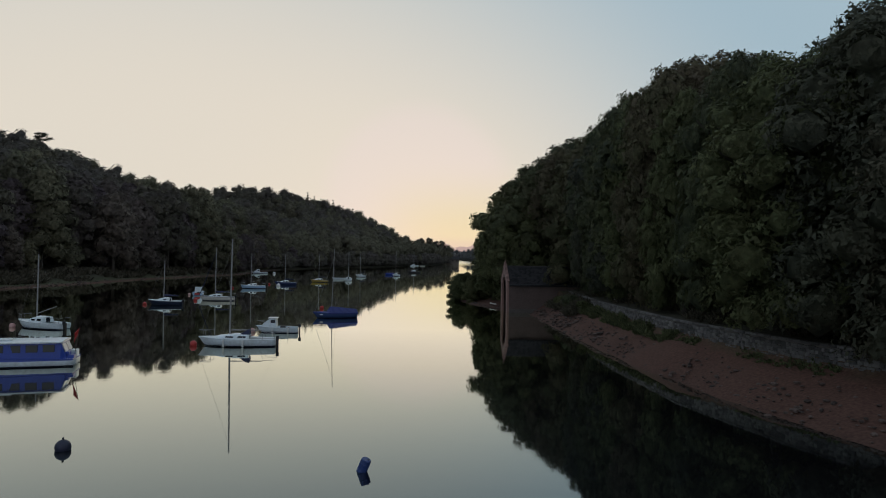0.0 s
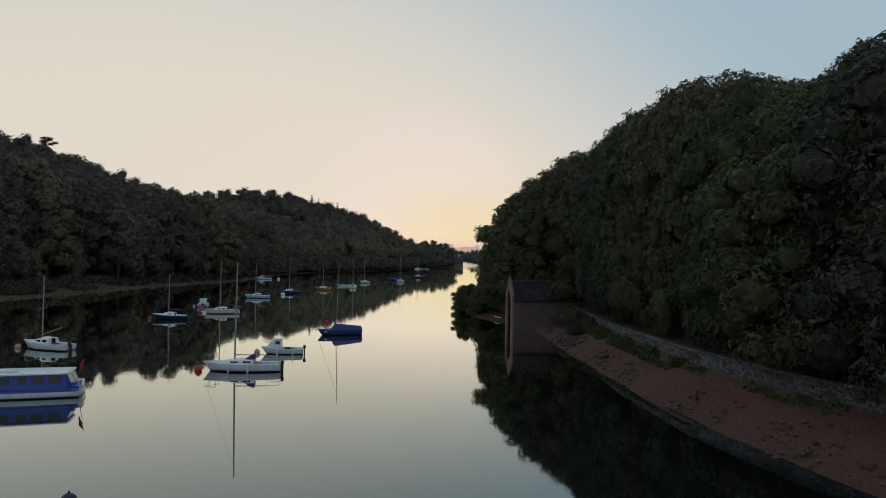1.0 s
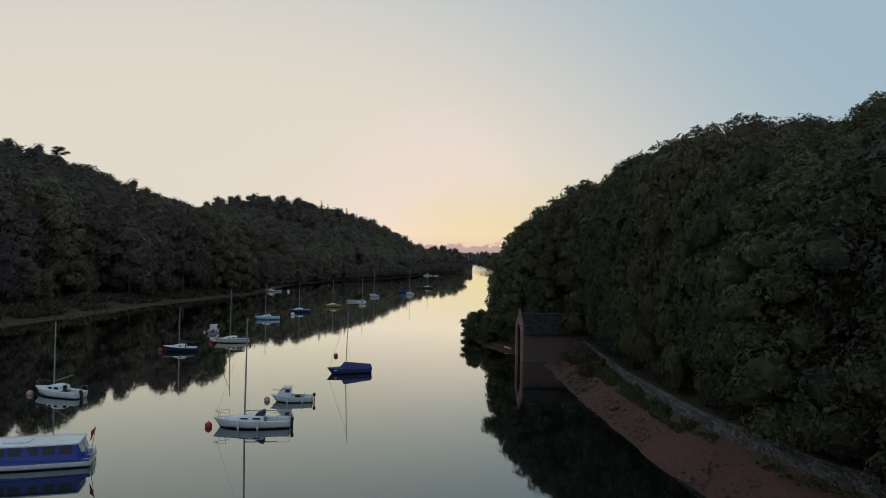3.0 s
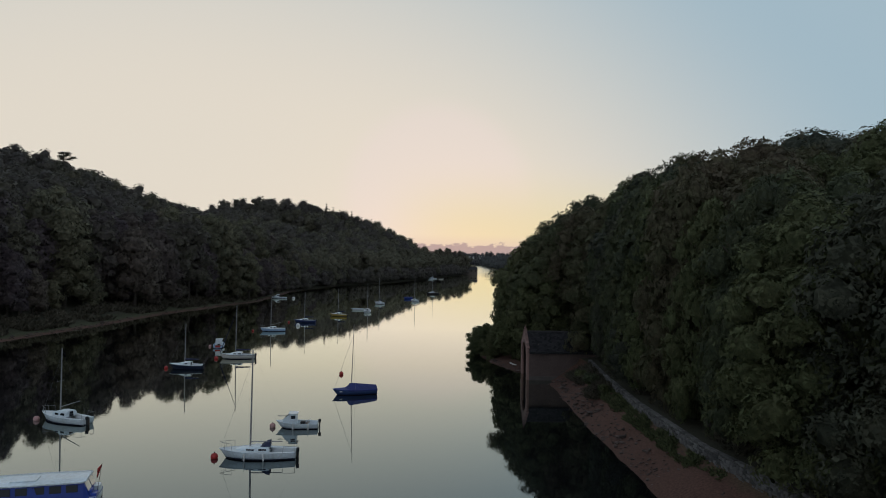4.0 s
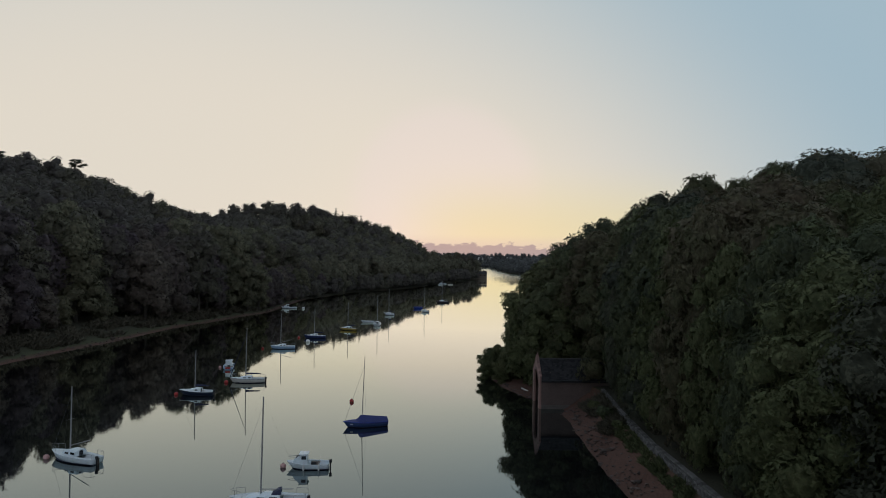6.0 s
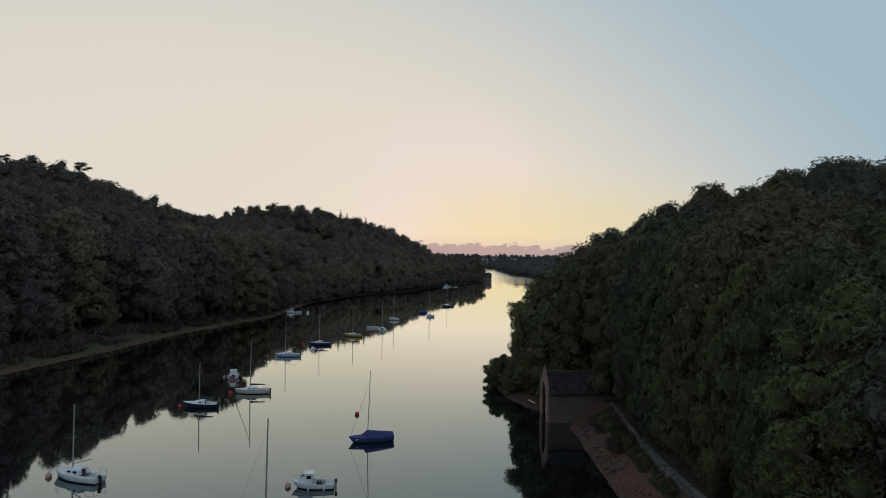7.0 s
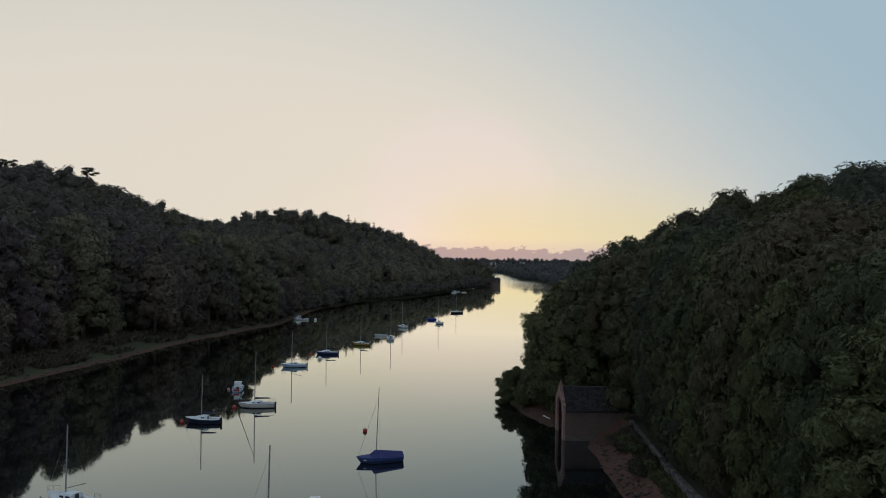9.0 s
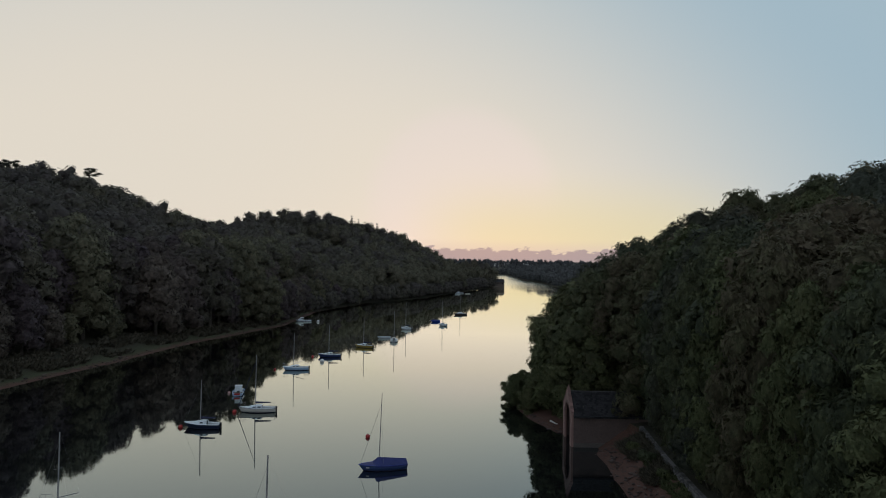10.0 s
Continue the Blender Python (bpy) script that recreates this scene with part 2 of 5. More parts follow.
# lake water: dark and clear, a mirror by Fresnel, with the faintest ripple
WATER = bpy.data.materials.new("lake_water")
WATER.use_nodes = True
n, l = WATER.node_tree.nodes, WATER.node_tree.links
n.remove(n["Principled BSDF"])
depths, mirror, blend = n.new("ShaderNodeBsdfDiffuse"), n.new("ShaderNodeBsdfGlossy"), n.new("ShaderNodeMixShader")
depths.inputs["Color"].default_value = (0.007, 0.007, 0.0075, 1)
mirror.inputs["Color"].default_value, mirror.inputs["Roughness"].default_value = (0.93, 1.0, 0.955, 1), 0.02
tone, stir, breeze = n.new("ShaderNodeValToRGB"), n.new("ShaderNodeMapRange"), n.new("ShaderNodeTexNoise")
where = n.new("ShaderNodeTexCoord").outputs["Object"]
swell, relief = n.new("ShaderNodeTexNoise"), n.new("ShaderNodeBump")
swell.inputs["Scale"].default_value, swell.inputs["Detail"].default_value = 0.8, 3
l.new(where, swell.inputs["Vector"])
l.new(swell.outputs["Fac"], relief.inputs["Height"])
relief.inputs["Distance"].default_value, relief.inputs["Strength"].default_value = 0.0018, 1.0
fresnel, gain = n.new("ShaderNodeFresnel"), n.new("ShaderNodeMath")
fresnel.inputs["IOR"].default_value = 1.4
gain.operation, gain.use_clamp = "MULTIPLY", True
gain.inputs[1].default_value = 1.87
for node in (depths, mirror, fresnel):
    l.new(relief.outputs[0], node.inputs["Normal"])
l.new(fresnel.outputs[0], gain.inputs[0])
l.new(gain.outputs[0], blend.inputs[0])
# the gloss turns from blue-grey to warm towards grazing
tone.color_ramp.elements[0].position, tone.color_ramp.elements[0].color = 0.28, (0.80, 0.95, 1.0, 1)
tone.color_ramp.elements[1].position, tone.color_ramp.elements[1].color = 0.75, (0.955, 0.975, 0.875, 1)
l.new(gain.outputs[0], tone.inputs[0])
l.new(tone.outputs[0], mirror.inputs["Color"])
# a light breeze roughens the far reach, in streaks across the lake
place_of, streak, edge = n.new("ShaderNodeSeparateXYZ"), n.new("ShaderNodeMapping"), n.new("ShaderNodeMath")
l.new(where, place_of.inputs[0])
l.new(where, streak.inputs[0])
streak.inputs["Scale"].default_value = (0.012, 0.05, 1)
l.new(streak.outputs[0], breeze.inputs["Vector"])
breeze.inputs["Scale"].default_value, breeze.inputs["Detail"].default_value = 1.0, 3
edge.operation = "MULTIPLY_ADD"
l.new(breeze.outputs["Fac"], edge.inputs[0])
edge.inputs[1].default_value = 260.0
l.new(place_of.outputs[1], edge.inputs[2])
stir.inputs["From Min"].default_value, stir.inputs["From Max"].default_value = 610.0, 800.0
stir.inputs["To Min"].default_value, stir.inputs["To Max"].default_value = 0.032, 0.17
l.new(edge.outputs[0], stir.inputs["Value"])
l.new(stir.outputs["Result"], mirror.inputs["Roughness"])
l.new(depths.outputs[0], blend.inputs[1])
l.new(mirror.outputs[0], blend.inputs[2])
l.new(blend.outputs[0], n["Material Output"].inputs[0])

# ground: red sand by the water, rough grass, then leaf litter under the trees, by the distance from the water stored on the sheet
GROUND = bpy.data.materials.new("lake_shore_ground")
GROUND.use_nodes = True
n, l = GROUND.node_tree.nodes, GROUND.node_tree.links
p = n["Principled BSDF"]
p.inputs["Roughness"].default_value = 0.95
p.inputs["Specular IOR Level"].default_value = 0.2
where = n.new("ShaderNodeTexCoord").outputs["Object"]
shore = n.new("ShaderNodeAttribute")
shore.attribute_name = "shore"
patches, grit = n.new("ShaderNodeTexNoise"), n.new("ShaderNodeTexNoise")
for t, s in ((patches, 0.35), (grit, 6.0)):
    t.inputs["Scale"].default_value, t.inputs["Detail"].default_value = s, 6
    l.new(where, t.inputs["Vector"])
wob = n.new("ShaderNodeMath")
wob.operation = "MULTIPLY_ADD"
l.new(patches.outputs["Fac"], wob.inputs[0])
wob.inputs[1].default_value = 3.0
l.new(shore.outputs["Fac"], wob.inputs[2])
ramp = n.new("ShaderNodeValToRGB")
scaled = n.new("ShaderNodeMath")
scaled.operation = "DIVIDE"
scaled.inputs[1].default_value = 20.0
l.new(wob.outputs[0], scaled.inputs[0])
l.new(scaled.outputs[0], ramp.inputs[0])
e = ramp.color_ramp.elements
e[0].position, e[0].color = 0.03, (0.075, 0.042, 0.034, 1)
e[1].position, e[1].color = 0.34, (0.065, 0.068, 0.035, 1)
for q, c in ((0.075, (0.105, 0.055, 0.042)), (0.24, (0.118, 0.060, 0.045)), (0.55, (0.05, 0.045, 0.03))):
    a = e.new(q)
    a.color = (*c, 1)
mixer = n.new("ShaderNodeMix")
mixer.data_type, mixer.blend_type = "RGBA", "MULTIPLY"
mixer.inputs[0].default_value = 0.7
gr = n.new("ShaderNodeMapRange")
gr.inputs["From Min"].default_value, gr.inputs["From Max"].default_value = 0.3, 0.7
gr.inputs["To Min"].default_value, gr.inputs["To Max"].default_value = 0.5, 1.3
l.new(grit.outputs["Fac"], gr.inputs["Value"])
l.new(ramp.outputs[0], mixer.inputs[6])
l.new(gr.outputs["Result"], mixer.inputs[7])
l.new(mixer.outputs[2], p.inputs["Base Color"])
relief = n.new("ShaderNodeBump")
relief.inputs["Distance"].default_value = 0.028
l.new(grit.outputs["Fac"], relief.inputs["Height"])
l.new(relief.outputs[0], p.inputs["Normal"])


# ---- mesh helpers ----
def mesh_object(name, verts, faces, mat, smooth=False):
    me = bpy.data.meshes.new(name)
    me.from_pydata([tuple(v) for v in verts], [], faces)
    me.materials.append(mat)
    if smooth:
        me.polygons.foreach_set("use_smooth", [True] * len(me.polygons))
    me.update()
    return new(name, me)


def tri_object(name, verts, tris, mats, inner, normals):
    """A leafy mesh object of triangles from arrays, with soft normals of its own; inner marks the faces of the dense inside."""
    me = bpy.data.meshes.new(name)
    verts, tris = np.asarray(verts, np.float32), np.asarray(tris, np.int32)
    me.vertices.add(len(verts))
    me.vertices.foreach_set("co", verts.ravel())
    me.loops.add(tris.size)
    me.loops.foreach_set("vertex_index", tris.ravel())
    me.polygons.add(len(tris))
    me.polygons.foreach_set("loop_start", np.arange(0, tris.size, 3, dtype=np.int32))
    me.polygons.foreach_set("use_smooth", np.ones(len(tris), bool))
    for mat in mats:
        me.materials.append(mat)
    me.polygons.foreach_set("material_index", np.asarray(inner, np.int32))
    me.update(calc_edges=True)
    me.validate()
    me.normals_split_custom_set_from_vertices(np.asarray(normals, np.float32).tolist())
    return new(name, me)


def part(name, bm, mat, parent=None, label="", smooth=False):
    """Links a bmesh as one mesh object, a part of parent."""
    me = bpy.data.meshes.new(name)
    bm.to_mesh(me)
    bm.free()
    me.materials.append(mat)
    if smooth:
        me.polygons.foreach_set("use_smooth", [True] * len(me.polygons))
    ob = new(name, me)
    ob.parent = parent
    if label:
        ob["label"] = label
    return ob


def box(bm, size, at, bevel=0.0, turn=None):
    m = Matrix.Translation(at) @ (turn.to_4x4() if turn else Matrix()) @ Matrix.Diagonal((*size, 1))
    vs = bmesh.ops.create_cube(bm, size=1, matrix=m)["verts"]
    if bevel:
        es = {e for v in vs for e in v.link_edges}
        bmesh.ops.bevel(bm, geom=list(es), offset=bevel, segments=2, affect="EDGES", profile=0.5)
    return bm


def rod(bm, a, b, r0, r1=None, sides=8):
    a, b = Vector(a), Vector(b)
    d = b - a
    m = Matrix.Translation((a + b) / 2) @ d.to_track_quat("Z", "Y").to_matrix().to_4x4()
    bmesh.ops.create_cone(bm, cap_ends=True, segments=sides, radius1=r0, radius2=r0 if r1 is None else r1, depth=d.length, matrix=m)
    return bm


def ball(bm, at, r, squash=1.0, sub=3):
    bmesh.ops.create_icosphere(bm, subdivisions=sub, radius=r, matrix=Matrix.Translation(at) @ Matrix.Diagonal((1, 1, squash, 1)))
    return bm


# ---- the plan of the lake: shoreline and ground height ----
LEFT_SHORE = [(-400, -70), (40, -76), (120, -85.5), (138, -84), (155, -81.9), (180, -81), (193, -79.6), (206, -76.8), (223, -74), (240, -70), (275, -72), (303, -74), (372, -62), (412, -40), (476, -25), (565, -3), (600, 8), (612, 6), (660, -25), (800, -40), (1040, -30)]
RIGHT_SHORE = [(-400, 40), (0, 24), (20, 20.5), (24.5, 20.1), (29.4, 18.8), (32, 18.1), (36, 17.1), (45, 15.4), (52, 14.5), (60, 13.8), (70, 13.1), (79, 12.6), (91, 12.3), (95.5, 11.8), (98, 12.6), (104.6, 12.6), (105.4, 8.2), (113, 5.0), (124, 2.6), (130, 4.6), (142, 11), (200, 33), (400, 54), (571, 61), (724, 55), (770, 42), (860, 38), (985, 31.5), (1040, 28)]
WALL_LINE = [(14, 33), (22, 29.6), (30, 26.6), (36, 23.8), (42, 21.3), (48, 19.8), (54, 18.4), (62, 17.8), (70, 17.2), (84, 17.1), (97, 17.5), (98.4, 17.6)]


def along(table, y):
    return float(np.interp(y, [a for a, b in table], [b for a, b in table]))


def wobble(x, y, size):
    return noise.noise((x / size, y / size, 3.7))


def left_height(s, y):
    """Ground height s metres behind the left shoreline."""
    k = float(np.interp(y, [0, 230, 300, 345, 400, 450, 510, 555, 590, 625, 800], [0.40, 0.40, 0.40, 0.38, 0.22, 0.24, 0.33, 0.40, 0.36, 0.05, 0.04]))
    z = float(np.interp(s, [-8, 0, 2, 4, 7, 12, 20], [-1.6, 0, 0.35, 0.6, 1.7, 2.5, 3.6]))
    if s > 20:
        z += k * min(s - 20, float(np.interp(y, [400, 470], [125, 88]))) + 0.05 * min(max(s - 145, 0), 500)
    # the near ridge, the dip behind it and the shoulder of the hill beyond
    z -= 6.5 * float(np.interp(y, [240, 262, 314, 336], [0, 1, 1, 0])) * float(np.interp(s, [95, 118], [0, 1]))
    z -= float(np.interp(y, [385, 410, 470, 520, 545], [0, 6.5, 7.5, 6, 0])) * float(np.interp(s, [95, 130], [0, 1]))
    z -= 4.0 * float(np.interp(y, [500, 530], [0, 1])) * float(np.interp(s, [165, 180], [0, 1]))
    z += 3.2 * float(np.interp(y, [535, 555, 592, 606], [0, 1, 1, 0])) * float(np.interp(s, [35, 60, 95, 112], [0, 1, 1, 0]))
    z += float(np.interp(s, [104, 135], [0, 5.5])) * float(np.interp(y, [390, 440, 560, 595], [0, 1, 1, 0]))
    return z


def wall_gap(y):
    """How far behind the right shoreline the wall stands (4 m past its ends)."""
    if 14 <= y <= 98.4:
        return along(WALL_LINE, y) - along(RIGHT_SHORE, y)
    return 4.0


def right_height(s, y):
    """Ground height behind the right shoreline; s = 4 is the wall's face."""
    if y <= 104:
        foot = float(np.interp(y, [40, 60, 85], [2.0, 2.25, 2.5]))
        z = float(np.interp(s, [-8, 0, 1.6, 3.9, 4.15, 8], [-1.6, 0, 0.95, foot, 3.15, 3.4]))
    else:
        z = float(np.interp(s, [-8, 0, 2.5, 5, 8], [-1.6, 0, 0.5, 1.1, 2.4]))
    if s > 8:
        k = float(np.interp(y, [200, 330, 500, 650], [1.0, 0.7, 0.3, 0.12]))
        z += k * float(np.interp(s - 8, [0, 16, 32, 55, 92, 190, 500], [0, 11, 17, 23.5, 30, 39, 48]))
    return z


def right_s(x, y):
    q, w = x - along(RIGHT_SHORE, y), wall_gap(y)
    return q * 4 / w if 0 < q < w else (q - w + 4 if q >= w else q)


def ground_z(x, y):
    xl, xr = along(LEFT_SHORE, y), along(RIGHT_SHORE, y)
    if x < (xl + xr) / 2:
        return left_height(xl - x, y)
    return right_height(right_s(x, y), y)


# ---- ground sheet and water ----
def end_height(y):
    return float(np.interp(y, [1040, 1060, 1300, 1700, 2300, 4800], [-0.4, 1.0, 4, 8, 8, 2]))


def build_ground():
    ys = [-400, -200, -100, -50, -20, 0, 10, 15] + list(np.arange(20, 130, 1.0)) + list(np.arange(130, 340, 4.0)) + list(np.arange(340, 1040, 14.0)) + [1040, 1046, 1055, 1070, 1100, 1150, 1200, 1300, 1450, 1700, 2100, 2600, 3400, 4800]
    ss = [-8, -4, -2, -1, -0.4, 0, 0.4, 0.8, 1.2, 1.6, 2.0, 2.4, 2.8, 3.2, 3.6, 3.9, 4.0, 4.15, 4.6, 5.4, 6.4, 8, 10, 13, 17, 22, 30, 42, 60, 80, 102, 140, 200, 300, 600, 1200, 2500, 4800]
    verts, shore = [], []
    for y in ys:
        xl, xr = along(LEFT_SHORE, y), along(RIGHT_SHORE, y)
        row = []
        for side, s in [(-1, s) for s in reversed(ss)] + [(1, s) for s in ss]:
            near = max(0.0, min(1.0, (s + 1) / 3))
            s2 = s if side > 0 and s > 3 and y < 99 else s + near * (0.7 * wobble(side * 3 + s * 0.2, y, 5.0) + 0.35 * wobble(side * 9 + s, y, 1.7)) * (0 < y < 1000 and s < 12)
            w = wall_gap(y)
            q = s * w / 4 if 0 < s < 4 else (s + w - 4 if s >= 4 else s)
            x = xl - s if side < 0 else xr + q
            z = left_height(s2, y) if side < 0 else right_height(s2, y)
            if s > 0:
                z += 0.10 * wobble(x, y, 2.2) + 0.04 * wobble(x, y, 0.7)
            if y >= 1040:
                z = max(z, end_height(y)) if s > 30 else end_height(y)
            row.append((x, y, z, 20.0 if y >= 880 else (s2 + (8.0 if s > 4.1 or (y > 180 and s > 0.3) else 0.0) if side > 0 else s2 + (9.0 if y > 300 and s > 0.3 else 2.9))))
        verts += [r[:3] for r in row]
        shore += [r[3] for r in row]
    n = len(ss) * 2
    faces = [(r * n + c, r * n + c + 1, (r + 1) * n + c + 1, (r + 1) * n + c) for r in range(len(ys) - 1) for c in range(n - 1)]
    ob = mesh_object("ground", verts, faces, GROUND, True)
    ob.data.attributes.new("shore", "FLOAT", "POINT").data.foreach_set("value", shore)
    return tagged(ob, "red sand shore rising to rough wooded ground round a lake", "ground", kind="structure")


build_ground()
water = mesh_object("water", [(-900, -420, 0), (900, -420, 0), (900, 1100, 0), (-900, 1100, 0)], [(0, 1, 2, 3)], WATER)
tagged(water, "still dark lake water mirroring the dusk sky", "lake", kind="structure")


# ---- trees ----
def crown_mesh(name, lobes, cards, size, rng, core_sub=1, jitter=0.4, lump=0.30, clumps=18, heart=0.70, depth=0.09):
    """Leaf sprays over overlapping lobes, each lobe broken into leaf clumps, with a lumpy heart in each lobe: vertices, triangles, marks of the hearts' faces and soft normals."""
    c = np.array([b[:3] for b in lobes])
    r = np.array([b[3] for b in lobes])
    weight = r ** 2 / (r ** 2).sum()
    pick = rng.choice(len(lobes), cards, p=weight)
    d = rng.normal(size=(cards, 3))
    d /= np.linalg.norm(d, axis=1)[:, None]
    d[:, 2] = np.where(d[:, 2] < -0.55, -d[:, 2], d[:, 2])
    heads = rng.normal(size=(len(lobes), clumps, 3))
    heads /= np.linalg.norm(heads, axis=2)[:, :, None]
    spread = rng.uniform(0.03, 0.10, (len(lobes), clumps))

    def swell(q, i):
        return 1.0 - lump * 0.62 + lump * np.exp(-(1 - q @ heads[i].T) / spread[i]).max(axis=1)

    reach = np.empty(cards)
    for i in range(len(lobes)):
        reach[pick == i] = swell(d[pick == i], i)
    pos = c[pick] + d * (r[pick] * (reach + rng.normal(-0.02, depth, cards)))[:, None] * np.array([1, 1, 0.85])
    keep = np.ones(cards, bool)
    for i in range(len(lobes)):
        inside = np.linalg.norm((pos - c[i]) / np.array([1, 1, 0.85]), axis=1) < r[i] * 0.80
        keep &= ~inside | (pick == i)
    pos, d, m = pos[keep], d[keep], int(keep.sum())
    middle = np.average(c, axis=0, weights=r ** 3)

    def soft(q, at, noise_by):
        far = at - middle
        far = far / (np.linalg.norm(far, axis=1)[:, None] + 1e-6)
        s = q * 0.72 + far * 0.45 + np.array([0, 0, 0.12]) + rng.normal(0, noise_by, q.shape)
        return s / np.linalg.norm(s, axis=1)[:, None]

    normals = [np.repeat(soft(d, pos, 0.20), 3, axis=0)]
    nrm = d + rng.normal(0, jitter, (m, 3)) + np.array([0, 0, 0.30])
    nrm /= np.linalg.norm(nrm, axis=1)[:, None]
    t = np.cross(nrm, rng.normal(size=(m, 3)))
    t /= np.linalg.norm(t, axis=1)[:, None] + 1e-9
    b = np.cross(nrm, t)
    s = size * rng.uniform(0.55, 1.25, m)[:, None]
    v = np.empty((m, 3, 3))
    v[:, 0] = pos - t * s
    v[:, 1] = pos - b * s * 0.75 + t * s * 0.5
    v[:, 2] = pos + b * s * 0.75 + t * s * 0.5
    verts, faces = [v.reshape(-1, 3)], [np.arange(3 * m).reshape(-1, 3)]
    k = 3 * m
    bm = bmesh.new()
    bmesh.ops.create_icosphere(bm, subdivisions=core_sub, radius=1)
    bm.verts.index_update()
    ball_v = np.array([q.co[:] for q in bm.verts])
    ball_f = np.array([tuple(q.index for q in f.verts) for f in bm.faces])
    bm.free()
    for i in range(len(lobes)):
        verts.append(c[i] + ball_v * (r[i] * heart * (0.45 + 0.5 * swell(ball_v, i)))[:, None] * np.array([1, 1, 0.85]))
        normals.append(soft(ball_v, verts[-1], 0.05))
        faces.append(ball_f + k)
        k += len(ball_v)
    faces = np.concatenate(faces)
    return np.concatenate(verts), faces, np.arange(len(faces)) >= m, np.concatenate(normals)


def crown_lobes(rng, height, spread, low, count, big=1.0):
    """Lobes of an uneven broadleaf crown from low to height."""
    lobes = []
    for i in range(count):
        h = (i + 0.5) / count
        z = low + (height - low) * (0.06 + 0.84 * h)
        reach = spread * (0.72 + 0.28 * math.sin(math.pi * (0.1 + 0.8 * h))) * math.sqrt(max(0.05, 1.0 - max(0, (h - 0.5) / 0.52) ** 2))
        a = i * 2.4 + rng.uniform(-0.5, 0.5)
        rad = spread * rng.uniform(0.32, 0.46) * (1 - 0.2 * h) * big
        q = max(0.0, reach - rad * 0.75) * rng.uniform(0.8, 1.08)
        lobes.append((q * math.cos(a), q * math.sin(a), min(z, height - rad * 0.8), rad))
    for k, w in ((0.28, 0.66), (0.50, 0.70), (0.72, 0.58)):
        lobes.append((0, 0, low + (height - low) * k, spread * w))
    return lobes


def trunk_bm(rng, height, spread, low):
    bm = bmesh.new()
    r = 0.02 * height
    rod(bm, (0, 0, -1.2), (0, 0, low + 1.5), r * 1.25, r * 0.9, 9)
    rod(bm, (0, 0, low + 1.4), (0.3, 0.2, height * 0.8), r * 0.9, r * 0.25, 8)
    for i in range(6):
        a, z = i * 2.1 + rng.uniform(-0.4, 0.4), low + (height - low) * (0.1 + 0.09 * i)
        end = (spread * 0.7 * math.cos(a), spread * 0.7 * math.sin(a), z + spread * rng.uniform(0.3, 0.7))
        rod(bm, (0, 0, z), end, r * 0.45, r * 0.12, 6)
    return bm


def make_tree(seed, height, spread, low, lobes, cards, size, leaf, bark, label, core_sub=1, lump=0.38, big=0.76):
    rng = np.random.default_rng(seed)
    root = tagged(new("tree"), label, "tree", "trees on the shore")
    part("trunk", trunk_bm(rng, height, spread, low), bark, root)
    v, f, inner, q = crown_mesh("crown", crown_lobes(rng, height, spread, low, lobes, big), cards, size, rng, core_sub, 0.4, lump)
    tri_object("crown", v, f, leaf, inner, q).parent = root
    return root


OAK, ASH, DARK = "broad oak in dark green full summer leaf", "tall ash in mid green full summer leaf", "dense dark green alder in full leaf"
near_trees = [
    make_tree(1, 16.5, 5.8, 0.7, 38, 11500, 0.37, LEAF[0], BARK, OAK + " above the lake wall"),
    make_tree(2, 17.5, 5.2, 0.6, 38, 11500, 0.37, LEAF[1], BARK, ASH + " above the lake wall"),
    make_tree(3, 15.0, 5.6, 0.3, 36, 11500, 0.37, LEAF[2], BARK, DARK + " above the lake wall"),
    make_tree(4, 18.0, 6.0, 0.7, 40, 11500, 0.37, LEAF[0], BARK, OAK + " on the steep bank"),
    make_tree(5, 9.0, 3.8, 0.2, 15, 8500, 0.30, LEAF[1], BARK, "low willow in dull green leaf over the water"),
    make_tree(6, 12.5, 4.2, 1.0, 14, 9500, 0.28, LEAF[2], BIRCH, "white-stemmed birch in full green leaf by the wall"),
]
close_trees = [
    make_tree(7, 16.5, 5.8, 0.7, 40, 20000, 0.265, LEAF[0], BARK, OAK + " high over the sand"),
    make_tree(8, 17.5, 5.6, 0.6, 40, 20000, 0.265, LEAF[1], BARK, ASH + " high over the sand"),
    make_tree(9, 15.5, 5.6, 0.4, 38, 20000, 0.265, LEAF[2], BARK, DARK + " high over the sand"),
]
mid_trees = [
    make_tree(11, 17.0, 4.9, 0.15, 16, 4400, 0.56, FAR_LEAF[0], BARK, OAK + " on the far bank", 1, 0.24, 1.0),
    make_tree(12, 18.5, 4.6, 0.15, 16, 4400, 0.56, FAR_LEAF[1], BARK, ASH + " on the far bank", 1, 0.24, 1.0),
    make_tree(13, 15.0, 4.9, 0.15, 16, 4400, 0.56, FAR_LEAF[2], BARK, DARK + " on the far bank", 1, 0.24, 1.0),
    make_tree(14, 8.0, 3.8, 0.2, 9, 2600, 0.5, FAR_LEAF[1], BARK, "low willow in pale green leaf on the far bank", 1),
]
tree_rng = random.Random(5)
placed = []


def free(x, y, gap):
    return all((x - a) ** 2 + (y - b) ** 2 > gap * gap for a, b in placed)


used = set()


